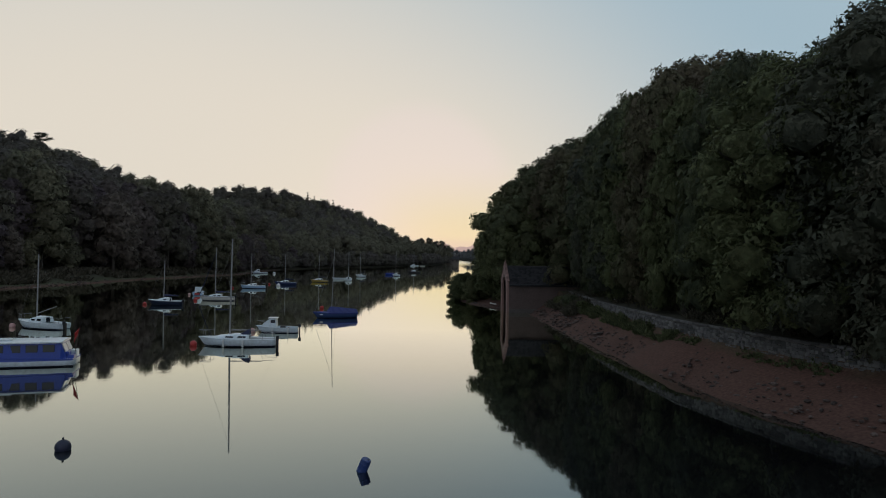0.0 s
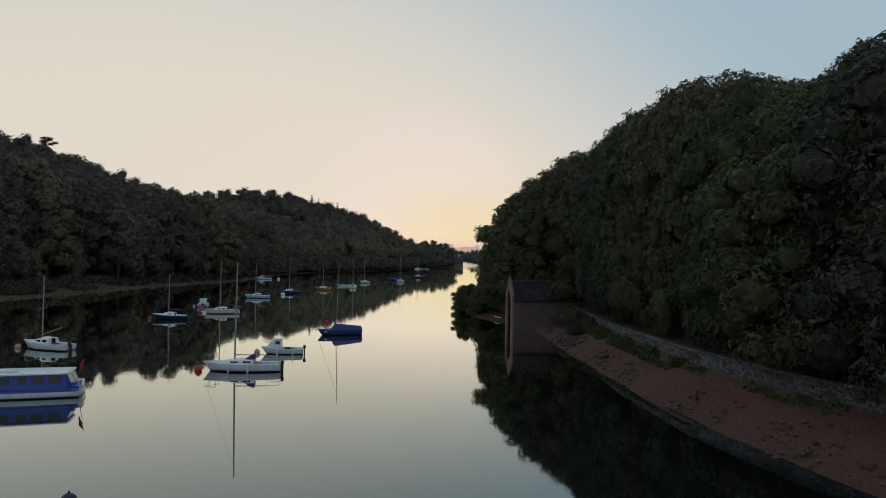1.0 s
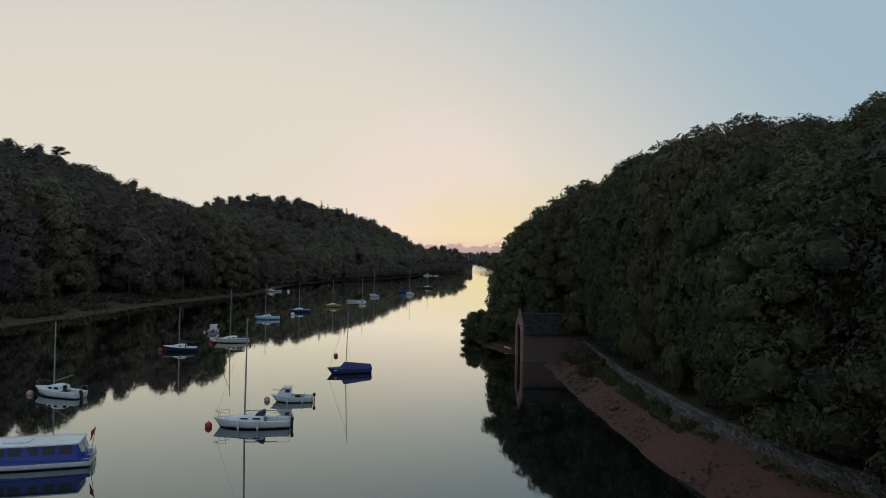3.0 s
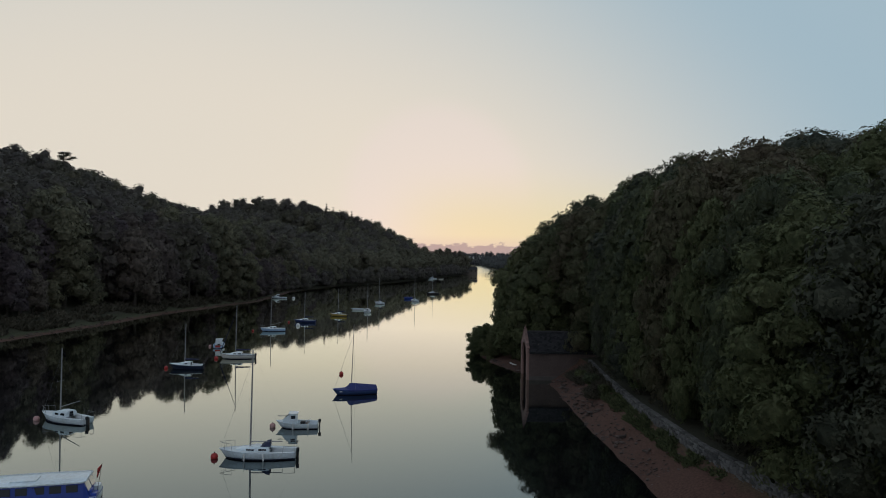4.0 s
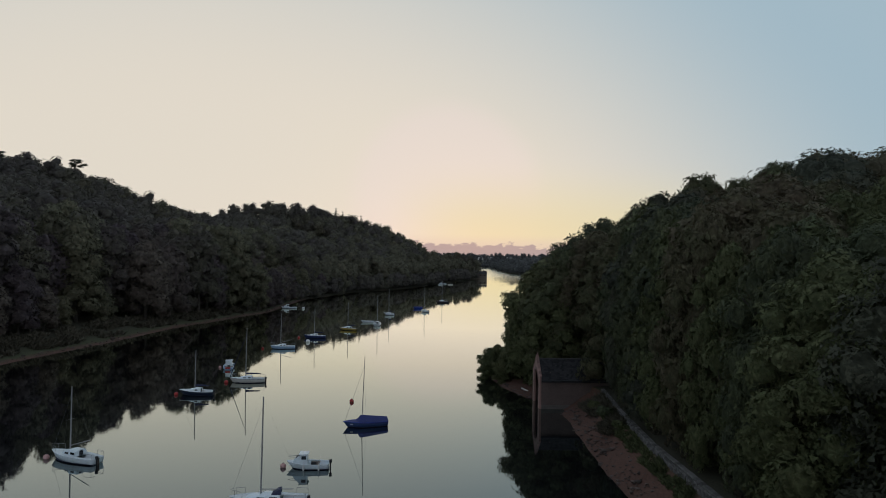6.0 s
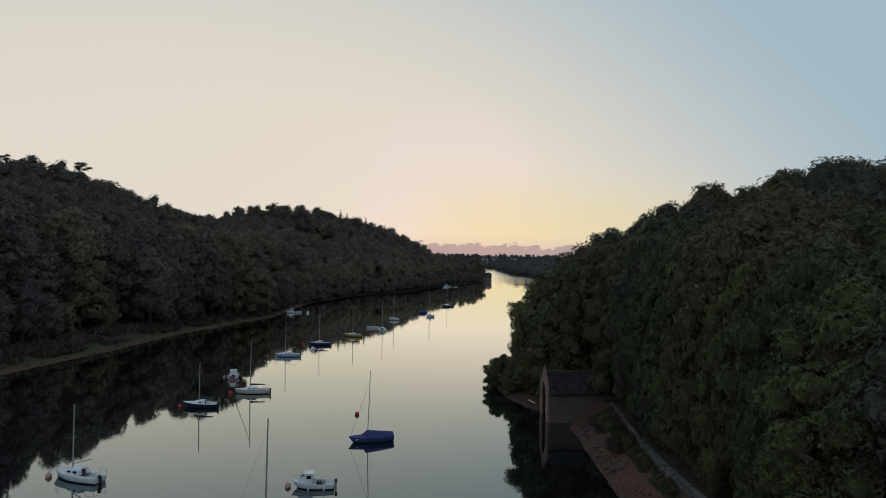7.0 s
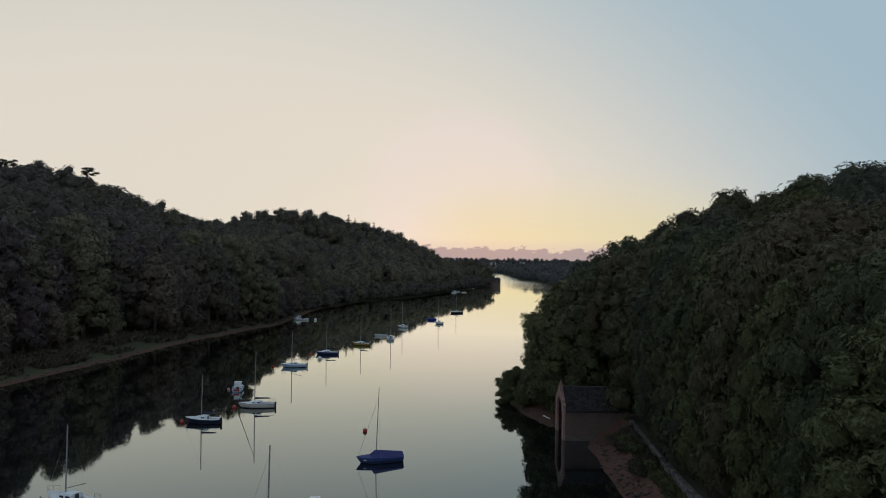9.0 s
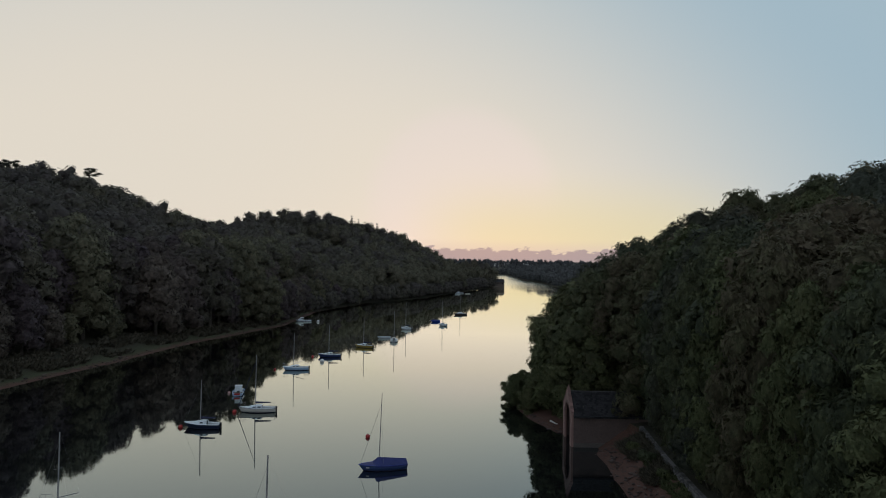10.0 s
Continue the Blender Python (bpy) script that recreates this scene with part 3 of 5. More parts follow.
def plant(model, x, y, scale, sink=0.0, wide=None):
    z = ground_z(x, y) - sink
    a = tree_rng.uniform(0, 360)
    m = pose(x, y, z, 0, 0, a)
    if model.name not in used:
        used.add(model.name)
        model.matrix_basis = m
        model.scale = (wide or scale, wide or scale, scale)
        placed.append((x, y))
        return model
    keep = model.scale.copy()
    model.scale = (wide or scale, wide or scale, scale)
    ob = copy_thing(model, m)
    model.scale = keep
    placed.append((x, y))
    return ob


HEIGHT, SPREAD = {}, {}
for model, tall in zip(near_trees + close_trees + mid_trees, (16.5, 17.5, 15.0, 18.0, 9.0, 12.5, 16.5, 17.5, 15.5, 17.0, 18.5, 15.0, 8.0)):
    HEIGHT[model.name] = tall
for model, broad in zip(near_trees + close_trees + mid_trees, (5.8, 5.2, 5.6, 6.0, 3.8, 4.2, 5.8, 5.6, 5.6, 4.9, 4.6, 4.9, 3.8)):
    SPREAD[model.name] = broad


def canopy_top(s, y):
    """Height of the tree tops on the right bank, s metres behind the wall's line."""
    def over(v, xs, zs):
        return float(np.interp(v, xs, zs))

    top = over(s, [0, 1, 3, 5, 7, 9, 12, 25, 56, 90, 150], [6, 8, 12, 18, 23, 26, 27.5, 33, 43.5, 46.5, 50])
    # the spit, the trees over the wall and those by the boathouse
    top += over(y, [116, 140], [0, -8]) * (s < 30)
    top += over(y, [36, 44, 74, 80], [1.8, 2.2, 1.8, 0]) * over(s, [3, 6, 10, 15], [0, 1, 1, 0.3])
    top += over(y, [70, 79, 101, 107], [0, 3.2, 3.2, 0]) * over(s, [4, 7, 13, 30], [0, 1, 0.8, 0])
    top -= over(y, [103, 110], [0, 1.6]) * (s < 13)
    top += over(y, [30, 38, 45, 50, 53, 58, 70, 80, 88, 95, 104, 112, 116, 120, 126], [-1.6, -2.4, -2.4, -1.3, 0, 1.0, 1.2, 0.5, -1.4, -0.2, 0, 0, 0, 0, 0]) * over(s, [12, 16], [1, 0])
    top += over(y, [104, 112, 116, 120, 126, 132], [0, -2.2, -5.0, -4.4, -1.4, -1]) * over(s, [7, 12], [1, 0])
    # the slope behind
    top -= over(y, [45, 62], [4, 0]) * over(s, [12, 18, 60], [0, 1, 0.6])
    top -= over(y, [30, 52, 62], [4.5, 4.0, 0]) * over(s, [8, 11], [0, 1])
    top -= over(y, [70, 100, 142], [5.5, 3.575, 0]) * over(s, [20, 38, 50], [0, 1, 1.85])
    top -= over(y, [30, 64, 76], [2.2, 1.5, 0]) * over(s, [11, 18], [0, 1])
    top += over(y, [100, 112, 160, 200], [0, 0.6, 0.9, 0]) * over(s, [18, 26, 38, 44, 52], [-0.5, 1, 1, -1, 0])
    return top


def grove(models, count, side, s_range, y_range, gap, scales, tries=6000, canopy=False):
    made = 0
    for _ in range(tries):
        if made >= count:
            break
        y = tree_rng.uniform(*y_range)
        s = tree_rng.uniform(*s_range)
        x = along(LEFT_SHORE, y) - s if side < 0 else along(RIGHT_SHORE, y) + s + wall_gap(y) - 4
        if 5 < x < 21.5 and 94 < y < 108.5:
            continue
        if free(x, y, gap):
            model = tree_rng.choice(models)
            k = tree_rng.uniform(*scales)
            if canopy:
                k *= (canopy_top(s, y) - ground_z(x, y) + 1.3) / HEIGHT[model.name]
            room = (s - 2.9) / SPREAD[model.name]
            plant(model, x, y, k, 1.3 if canopy else 0.0, max(0.58 * k, min(k, room)) if side > 0 and 50 < y < 99 else None)
            made += 1


# trees behind the wall, hanging over it
grove(close_trees, 6, 1, (6.6, 8.2), (24, 49), 4.0, (0.92, 1.04), canopy=True)
grove(near_trees[:4], 13, 1, (6.6, 8.2), (49, 96), 4.0, (0.92, 1.04), canopy=True)
grove(close_trees, 6, 1, (9, 13), (28, 52), 4.6, (0.92, 1.04), canopy=True)
grove(near_trees[:4], 15, 1, (9, 13), (50, 112), 4.6, (0.90, 1.03), canopy=True)
grove(close_trees, 6, 1, (13, 24), (36, 64), 5.6, (0.90, 1.02), canopy=True)
grove(near_trees[:4], 15, 1, (13, 26), (56, 126), 5.6, (0.88, 1.02), canopy=True)
grove(near_trees[:4], 10, 1, (27, 40), (50, 110), 7.0, (0.90, 1.04), canopy=True)
grove(near_trees[:4], 32, 1, (28, 50), (60, 200), 6.4, (0.90, 1.04), canopy=True)
plant(near_trees[5], 19.0, 76.0, 0.85)
# low trees on the spit past the boathouse
grove([near_trees[4], near_trees[1]], 9, 1, (0.8, 4), (119, 132), 2.4, (0.85, 1.05), canopy=True)
grove([near_trees[4], near_trees[1]], 9, 1, (5.5, 9), (107, 131), 2.8, (0.85, 1.05), canopy=True)
grove(near_trees[:4], 12, 1, (11, 26), (106, 134), 5.0, (0.85, 1.0), canopy=True)
for x, y, k in ((5.0, 117.8, 0.55), (3.1, 122.0, 0.6), (2.8, 125.6, 0.6), (4.7, 129.0, 0.6)):
    plant(near_trees[4], x, y, k, 0.5)
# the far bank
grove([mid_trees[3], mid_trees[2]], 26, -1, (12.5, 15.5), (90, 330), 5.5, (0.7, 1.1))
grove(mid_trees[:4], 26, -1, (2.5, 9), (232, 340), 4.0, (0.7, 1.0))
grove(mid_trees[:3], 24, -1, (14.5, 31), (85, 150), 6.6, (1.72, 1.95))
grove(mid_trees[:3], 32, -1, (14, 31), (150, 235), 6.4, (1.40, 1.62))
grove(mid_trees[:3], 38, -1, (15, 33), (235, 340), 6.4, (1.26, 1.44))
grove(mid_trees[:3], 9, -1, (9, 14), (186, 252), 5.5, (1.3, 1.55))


def woods(name, label, spots, cards, size, height, seed, lobes=7, leaf=WOODS):
    """Woods too far off to count, as one mesh of many crowns."""
    rng = np.random.default_rng(seed)
    models = []
    for k in range(5):
        models.append(crown_mesh(name, crown_lobes(rng, height * rng.uniform(0.90, 1.04), height * 0.43, height * 0.02, lobes, 1.3), cards, size, rng, 1, 0.3, 0.24, 18, 0.76, 0.09))
    verts, faces, normals, marks, start = [], [], [], [], 0
    for x, y, k, a in spots:
        v, f, inner, q = models[int(rng.integers(5))]
        c, s = math.cos(a), math.sin(a)
        normals.append(np.column_stack((q[:, 0] * c - q[:, 1] * s, q[:, 0] * s + q[:, 1] * c, q[:, 2])))
        turned = np.column_stack((v[:, 0] * c - v[:, 1] * s, v[:, 0] * s + v[:, 1] * c, v[:, 2])) * k
        verts.append(turned + np.array([x, y, ground_z(x, y) if y < 1040 else end_height(y)]))
        faces.append(f + start)
        marks.append(inner)
        start += len(v)
    ob = tri_object(name, np.concatenate(verts), np.concatenate(faces), leaf, np.concatenate(marks), np.concatenate(normals))
    return tagged(ob, label, "woodland", kind="stuff")


def scatter(count, side, s_range, y_range, gap, scales, skip=None):
    spots, grid = [], {}
    for _ in range(count * 12):
        if len(spots) >= count:
            break
        y, s = tree_rng.uniform(*y_range), tree_rng.uniform(*s_range)
        x = along(LEFT_SHORE, y) - s if side < 0 else along(RIGHT_SHORE, y) + s
        key = (int(x // gap), int(y // gap))
        if key in grid or (skip and skip(x, y)):
            continue
        grid[key] = 1
        k = tree_rng.uniform(*scales)
        if side > 0 and y < 330:
            k *= (canopy_top(right_s(x, y), y) - ground_z(x, y)) / 16
        spots.append((x, y, k, tree_rng.uniform(0, 6.28)))
    return spots


def in_field(x, y):
    return -134 < x < -100 and 478 < y < 520


woods("hillside_woods", "dense dark broadleaf woods on the hill behind the right bank", scatter(240, 1, (46, 150), (120, 330), 8.0, (0.92, 1.05)), 950, 0.72, 16, 21, 7, HILL)
woods("hillside_woods", "dense dark broadleaf woods high on the slope above the lake wall", scatter(120, 1, (46, 130), (20, 122), 8.0, (0.92, 1.05)), 1500, 0.58, 16, 28, 7, HILL)
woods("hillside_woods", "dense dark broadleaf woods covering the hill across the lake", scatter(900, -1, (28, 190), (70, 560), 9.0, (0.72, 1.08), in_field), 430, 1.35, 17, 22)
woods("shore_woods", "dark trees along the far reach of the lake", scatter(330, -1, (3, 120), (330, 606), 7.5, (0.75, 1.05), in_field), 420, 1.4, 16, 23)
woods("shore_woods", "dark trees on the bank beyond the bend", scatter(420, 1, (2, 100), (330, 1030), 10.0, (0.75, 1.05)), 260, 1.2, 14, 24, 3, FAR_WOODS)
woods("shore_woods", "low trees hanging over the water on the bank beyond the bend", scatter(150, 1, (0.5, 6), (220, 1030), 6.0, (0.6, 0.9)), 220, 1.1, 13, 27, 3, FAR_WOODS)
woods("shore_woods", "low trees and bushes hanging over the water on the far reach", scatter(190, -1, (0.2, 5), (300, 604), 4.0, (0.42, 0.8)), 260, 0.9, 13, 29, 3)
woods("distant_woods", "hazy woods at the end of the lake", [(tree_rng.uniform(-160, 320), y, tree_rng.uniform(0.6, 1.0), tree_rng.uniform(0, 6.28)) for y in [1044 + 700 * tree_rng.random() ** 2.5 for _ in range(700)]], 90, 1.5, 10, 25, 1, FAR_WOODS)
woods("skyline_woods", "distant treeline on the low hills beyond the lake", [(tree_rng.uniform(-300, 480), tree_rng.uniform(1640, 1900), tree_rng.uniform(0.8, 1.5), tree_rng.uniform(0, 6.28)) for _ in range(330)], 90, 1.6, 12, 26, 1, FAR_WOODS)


# flat-topped pines standing out on the ridge
def ridge_pine(x, y, top, seed, label):
    rng = np.random.default_rng(seed)
    root = tagged(new("pine_tree"), label, "tree", "ridge pines")
    base = ground_z(x, y)
    h = top - base
    bm = rod(bmesh.new(), (0, 0, -1), (0.4, 0, h * 0.96), 0.45, 0.14, 8)
    lobes = []
    for i in range(10):
        k = 0.80 + 0.018 * i
        a, q = i * 2.4, 4.4 * rng.uniform(0.25, 1.0)
        px, py, pz = q * math.cos(a) + 0.8, q * math.sin(a), h * k
        lobes.append((px, py, pz / 0.5, rng.uniform(1.3, 2.1)))
        rod(bm, (0.2, 0, pz - 1.6), (px, py, pz), 0.13, 0.05, 6)
    part("trunk", bm, BARK, root)
    v, f, inner, q = crown_mesh("crown", lobes, 2200, 0.36, rng, 1, 0.5)
    tri_object("crown", v * np.array([1, 1, 0.5]), f, LEAF[2], inner, q).parent = root
    root.location = (x, y, base)
    return root


ridge_pine(-209.0, 358.4, 68.2, 61, "dark flat-topped pine standing above the ridge")
ridge_pine(-237.4, 336.9, 69.0, 62, "dark spreading pine standing above the ridge")


def conifers(count):
    """Pointed conifers along the crest of the hill, too many and too far to count."""
    rng = np.random.default_rng(31)
    lobes = [(0, 0, (1.5 + 1.7 * i) / 0.85, 3.0 * (1 - i / 8.4) + 0.35) for i in range(8)]
    v, f, inner, q = crown_mesh("conifer", lobes, 900, 0.45, rng, 1, 0.5, 0.4)
    v = v * np.array([1, 1, 0.95])
    verts, faces, made = [], [], 0
    for i in range(count):
        y = rng.uniform(470, 596)
        x = along(LEFT_SHORE, y) - rng.uniform(60, 165)
        if in_field(x, y):
            continue
        k = rng.uniform(0.78, 1.1)
        verts.append(v * np.array([k, k, k * rng.uniform(0.85, 1.05)]) + np.array([x, y, ground_z(x, y) + 1.5]))
        faces.append(f + made * len(v))
        made += 1
    ob = tri_object("conifer_plantation", np.concatenate(verts), np.concatenate(faces), WOODS, np.tile(inner, made), np.tile(q, (made, 1)))
    return tagged(ob, "dark pointed conifers along the crest of the hill", "woodland", kind="stuff")


conifers(70)
for x, y, k in ((-6, 592, 1.1), (-1, 600, 1.15), (-12, 599, 1.2), (-18, 588, 1.1), (3, 603, 0.85)):
    plant(mid_trees[0], x, y, k)


# ---- boats ----
def hull_shape(length, beam, free_bow, free_stern, draught=0.3, transom=0.72, n=18, fullness=0.55):
    """Stations from the stern (x=0) to the bow (x=length): half beam, sheer height, keel depth."""
    rows = []
    for i in range(n + 1):
        u = i / n
        b = beam / 2 * (transom + (1 - transom) * math.sin(min(1, u / 0.45) * math.pi / 2))
        if u > 0.45:
            w = (u - 0.45) / 0.55
            b = beam / 2 * (1 - w ** (1.6 + fullness)) ** 0.85
        b = max(b, 0.03)
        sheer = free_stern + (free_bow - free_stern) * u ** 1.8
        keel = -draught * (1 - u ** 4) * (0.6 + 0.4 * math.sin(math.pi * min(1, u + 0.15)))
        rows.append((u * length - 0.12 * length * (u ** 5) * 0.0, b, sheer, keel))
    return rows


def section(b, sheer, keel, k=7):
    """Points from keel to sheer on one side."""
    pts = []
    for j in range(k + 1):
        q = j / k
        pts.append((b * math.sin(q * math.pi / 2) ** 0.62 if q > 0 else 0.0, keel + (sheer - keel) * (q ** 1.5)))
    return pts


def hull_bm(rows, lo, hi, rake=0.35):
    """Skin of the hull between two heights, bow raked forward."""
    bm = bmesh.new()
    grid = []
    top = max(r[2] for r in rows)
    for i, (x, b, sheer, keel) in enumerate(rows):
        pts = section(b, sheer, keel)
        u = i / (len(rows) - 1)
        side = []
        for w, z in pts:
            zc = min(max(z, lo), hi if hi is not None else z)
            side.append((w, zc))
        line = [(-w, z) for w, z in reversed(side)] + side[1:]
        grid.append([bm.verts.new((x + rake * (z - top) / top * u ** 3 * 1.6, w, z)) for w, z in line])
    for a, b in zip(grid, grid[1:]):
        for j in range(len(a) - 1):
            try:
                bm.faces.new((a[j], b[j], b[j + 1], a[j + 1]))
            except ValueError:
                pass
    bm.faces.new(list(reversed(grid[0])))
    bmesh.ops.remove_doubles(bm, verts=bm.verts, dist=0.0008)
    bmesh.ops.recalc_face_normals(bm, faces=bm.faces)
    return bm


def deck_bm(rows, drop=0.03, start=0.0, inset=0.03, camber=0.05):
    bm = bmesh.new()
    prev = None
    for x, b, sheer, keel in rows:
        if x < start:
            continue
        w = max(b - inset, 0.01)
        row = [bm.verts.new((x, -w, sheer - drop)), bm.verts.new((x, 0, sheer - drop + camber * w)), bm.verts.new((x, w, sheer - drop))]
        if prev:
            bm.faces.new((prev[0], row[0], row[1], prev[1]))
            bm.faces.new((prev[1], row[1], row[2], prev[2]))
        prev = row
    bmesh.ops.recalc_face_normals(bm, faces=bm.faces)
    return bm


def rub_rail(rows, parent, mat, drop=0.02, r=0.028):
    bm = bmesh.new()
    for s in (-1, 1):
        for a, b in zip(rows, rows[1:]):
            rod(bm, (a[0], s * a[1], a[2] - drop), (b[0], s * b[1], b[2] - drop), r, r, 6)
    return part("gunwale", bm, mat, parent)


def loft(bm, rings):
    """Joins rings of equal length into a closed skin with end caps."""
    grid = [[bm.verts.new(q) for q in ring] for ring in rings]
    k = len(grid[0])
    for a, b in zip(grid, grid[1:]):
        for j in range(k):
            bm.faces.new((a[j], a[(j + 1) % k], b[(j + 1) % k], b[j]))
    bm.faces.new(list(reversed(grid[0])))
    bm.faces.new(grid[-1])
    bmesh.ops.recalc_face_normals(bm, faces=bm.faces)
    return bm


def cabin_bm(stations):
    """Cabin trunk: stations of (x, half width at foot, half width at roof, foot z, roof z)."""
    bm = bmesh.new()
    rings = []
    for x, w0, w1, z0, z1 in stations:
        h = z1 - z0
        rings.append([(x, -w0, z0), (x, -w1, z0 + 0.78 * h), (x, -w1 * 0.82, z0 + 0.95 * h), (x, 0, z1 + 0.03), (x, w1 * 0.82, z0 + 0.95 * h), (x, w1, z0 + 0.78 * h), (x, w0, z0)])
    return loft(bm, rings)


def panel(parent, name, pts, mat, thick=0.018, label=""):
    """A thin pane through four corners, with its own thickness."""
    bm = bmesh.new()
    a = [Vector(q) for q in pts]
    nrm = (a[1] - a[0]).cross(a[2] - a[0]).normalized() * thick
    loft(bm, [[q - nrm for q in a], [q + nrm for q in a]])
    return part(name, bm, mat, parent, label)


def rail(parent, name, pts, mat=WIRE, r=0.016):
    bm = bmesh.new()
    for a, b in zip(pts, pts[1:]):
        rod(bm, a, b, r, r, 6)
    return part(name, bm, mat, parent)


def fender_part(parent, x, y, z):
    bm = bmesh.new()
    rod(bm, (x, y, z - 0.22), (x, y, z + 0.22), 0.09, 0.09, 10)
    ball(bm, (x, y, z - 0.22), 0.09, 1, 2)
    ball(bm, (x, y, z + 0.22), 0.09, 1, 2)
    rod(bm, (x, y, z + 0.3), (x, y, z + 0.62), 0.012, 0.012, 5)
    return part("fender", bm, FENDER, parent, "white vinyl fender")


def outboard_part(parent, x, z, y=0.0, colour=BLACKRUB):
    bm = bmesh.new()
    box(bm, (0.26, 0.24, 0.34), (x - 0.16, y, z + 0.18), 0.05)
    box(bm, (0.12, 0.10, 0.62), (x - 0.16, y, z - 0.25), 0.02)
    return part("outboard_motor", bm, colour, parent, "black outboard motor on the transom")


def place(root, stern, bow):
    """Sets a boat built with its stern at the origin and bow along +x."""
    a, b = Vector((*stern, 0)), Vector((*bow, 0))
    root.matrix_basis = pose(a.x, a.y, 0, 0, 0, math.degrees(math.atan2(b.y - a.y, b.x - a.x)))


def sailing_boat(label, stern, bow, beam, mast_at, mast_h, hull=HULL_WHITE, lower=ANTIFOUL, cabin=HULL_WHITE, windows=2, boom="bare", boom_lift=0.0, rails=True, fenders=0, forestay=True, motor=True, furled=False, bow_h=0.82, stern_h=0.62, cabin_span=(0.36, 0.72), cabin_h=0.42, stripe=None, backstay=True, hood=False):
    length = (Vector(bow) - Vector(stern)).length
    root = tagged(new("sailing_boat"), label, "sailing boat", "moored boats")
    rows = hull_shape(length, beam, bow_h, stern_h)
    part("hull", hull_bm(rows, 0.10, None), hull, root, smooth=True)
    part("bottom", hull_bm(rows, -9, 0.10), lower, root, "dark antifouled bottom", smooth=True)
    deck_start = cabin_span[0] * length - 0.1
    part("foredeck", deck_bm(rows, 0.02, deck_start), DECK, root)
    # side decks and stern deck round an open cockpit
    bm = bmesh.new()
    aft = [r for r in rows if r[0] <= deck_start + length / 18]
    for a, b in zip(aft, aft[1:]):
        for s in (-1, 1):
            q = [bm.verts.new((v[0], s * k * v[1], v[2] - 0.02)) for v, k in ((a, 0.98), (b, 0.98), (b, 0.62), (a, 0.62))]
            bm.faces.new(q if s < 0 else list(reversed(q)))
            w = [bm.verts.new((v[0], s * 0.62 * v[1], v[2] - h)) for v, h in ((a, 0.02), (b, 0.02), (b, 0.42), (a, 0.42))]
            bm.faces.new(w)
        q = [bm.verts.new((v[0], s * 0.62 * v[1], v[2] - 0.42)) for v, s in ((a, -1), (b, -1), (b, 1), (a, 1))]
        bm.faces.new(q)
    part("cockpit", bm, DECK, root)
    rub_rail(rows, root, stripe or hull)
    c0, c1 = cabin_span[0] * length, cabin_span[1] * length

    def at(x):
        u = x / length * 18
        i = min(17, int(u))
        k = u - i
        return [rows[i][j] * (1 - k) + rows[i + 1][j] * k for j in range(4)]

    st = []
    for k, hgt, wid in ((0, 1.0, 0.70), (0.45, 1.0, 0.70), (0.55, 0.78, 0.68), (0.85, 0.52, 0.62), (1.0, 0.12, 0.50)):
        x = c0 + (c1 - c0) * k
        r = at(x)
        st.append((x, r[1] * wid, r[1] * (wid - 0.12), r[2] - 0.04, r[2] + cabin_h * hgt))
    body = part("cabin", cabin_bm(st), cabin, root, smooth=False)
    for i in range(windows):
        k0 = 0.08 + i * 0.36 / max(1, windows - 1) if windows > 1 else 0.2
        for s in (-1, 1):
            xa, xb = c0 + (c1 - c0) * k0, c0 + (c1 - c0) * (k0 + 0.24)
            ra, rb = at(xa), at(xb)
            y0, y1 = 0.70 * ra[1], 0.585 * ra[1]
            y2, y3 = 0.70 * rb[1], 0.585 * rb[1]
            hh = cabin_h * (1.0 if k0 < 0.3 else 0.8)
            panel(body, "window", [(xa, s * (y0 * 0.66 + y1 * 0.34 + 0.012), ra[2] + hh * 0.24), (xb, s * (y2 * 0.66 + y3 * 0.34 + 0.012), rb[2] + hh * 0.24), (xb - 0.05, s * (y2 * 0.2 + y3 * 0.8 + 0.022), rb[2] + hh * 0.62), (xa, s * (y0 * 0.2 + y1 * 0.8 + 0.022), ra[2] + hh * 0.62)], DARKGLASS, 0.01)
    # companionway
    r = at(c0)
    panel(body, "hatch_board", [(c0 - 0.012, -0.24, r[2] - 0.02), (c0 - 0.012, 0.24, r[2] - 0.02), (c0 - 0.012, 0.2, r[2] + cabin_h * 0.86), (c0 - 0.012, -0.2, r[2] + cabin_h * 0.86)], DARKGLASS, 0.01, "dark companionway opening")
    if hood:
        r = at(c0)
        w, z = r[1] * 0.46, r[2] + cabin_h
        rings = [[(x, -w * k, z - 0.02), (x, -w * k * 0.86, z + h), (x, w * k * 0.86, z + h), (x, w * k, z - 0.02)] for x, h, k in ((c0 - 0.02, 0.40, 1.0), (c0 + 0.25, 0.34, 1.0), (c0 + 0.75, 0.02, 0.95))]
        part("spray_hood", loft(bmesh.new(), rings), SAILCLOTH, root, "dark canvas hood over the companionway")
    # rig
    mx = mast_at * length
    base = at(mx)[2] + cabin_h * 0.6
    rod_bm = rod(bmesh.new(), (mx, 0, at(mx)[2] - 0.05), (mx - 0.02 * mast_h * 0.5, 0, mast_h), 0.078, 0.055, 10)
    part("mast", rod_bm, ALU, root)
    tip = Vector((mx - 0.01 * mast_h, 0, mast_h - 0.05))
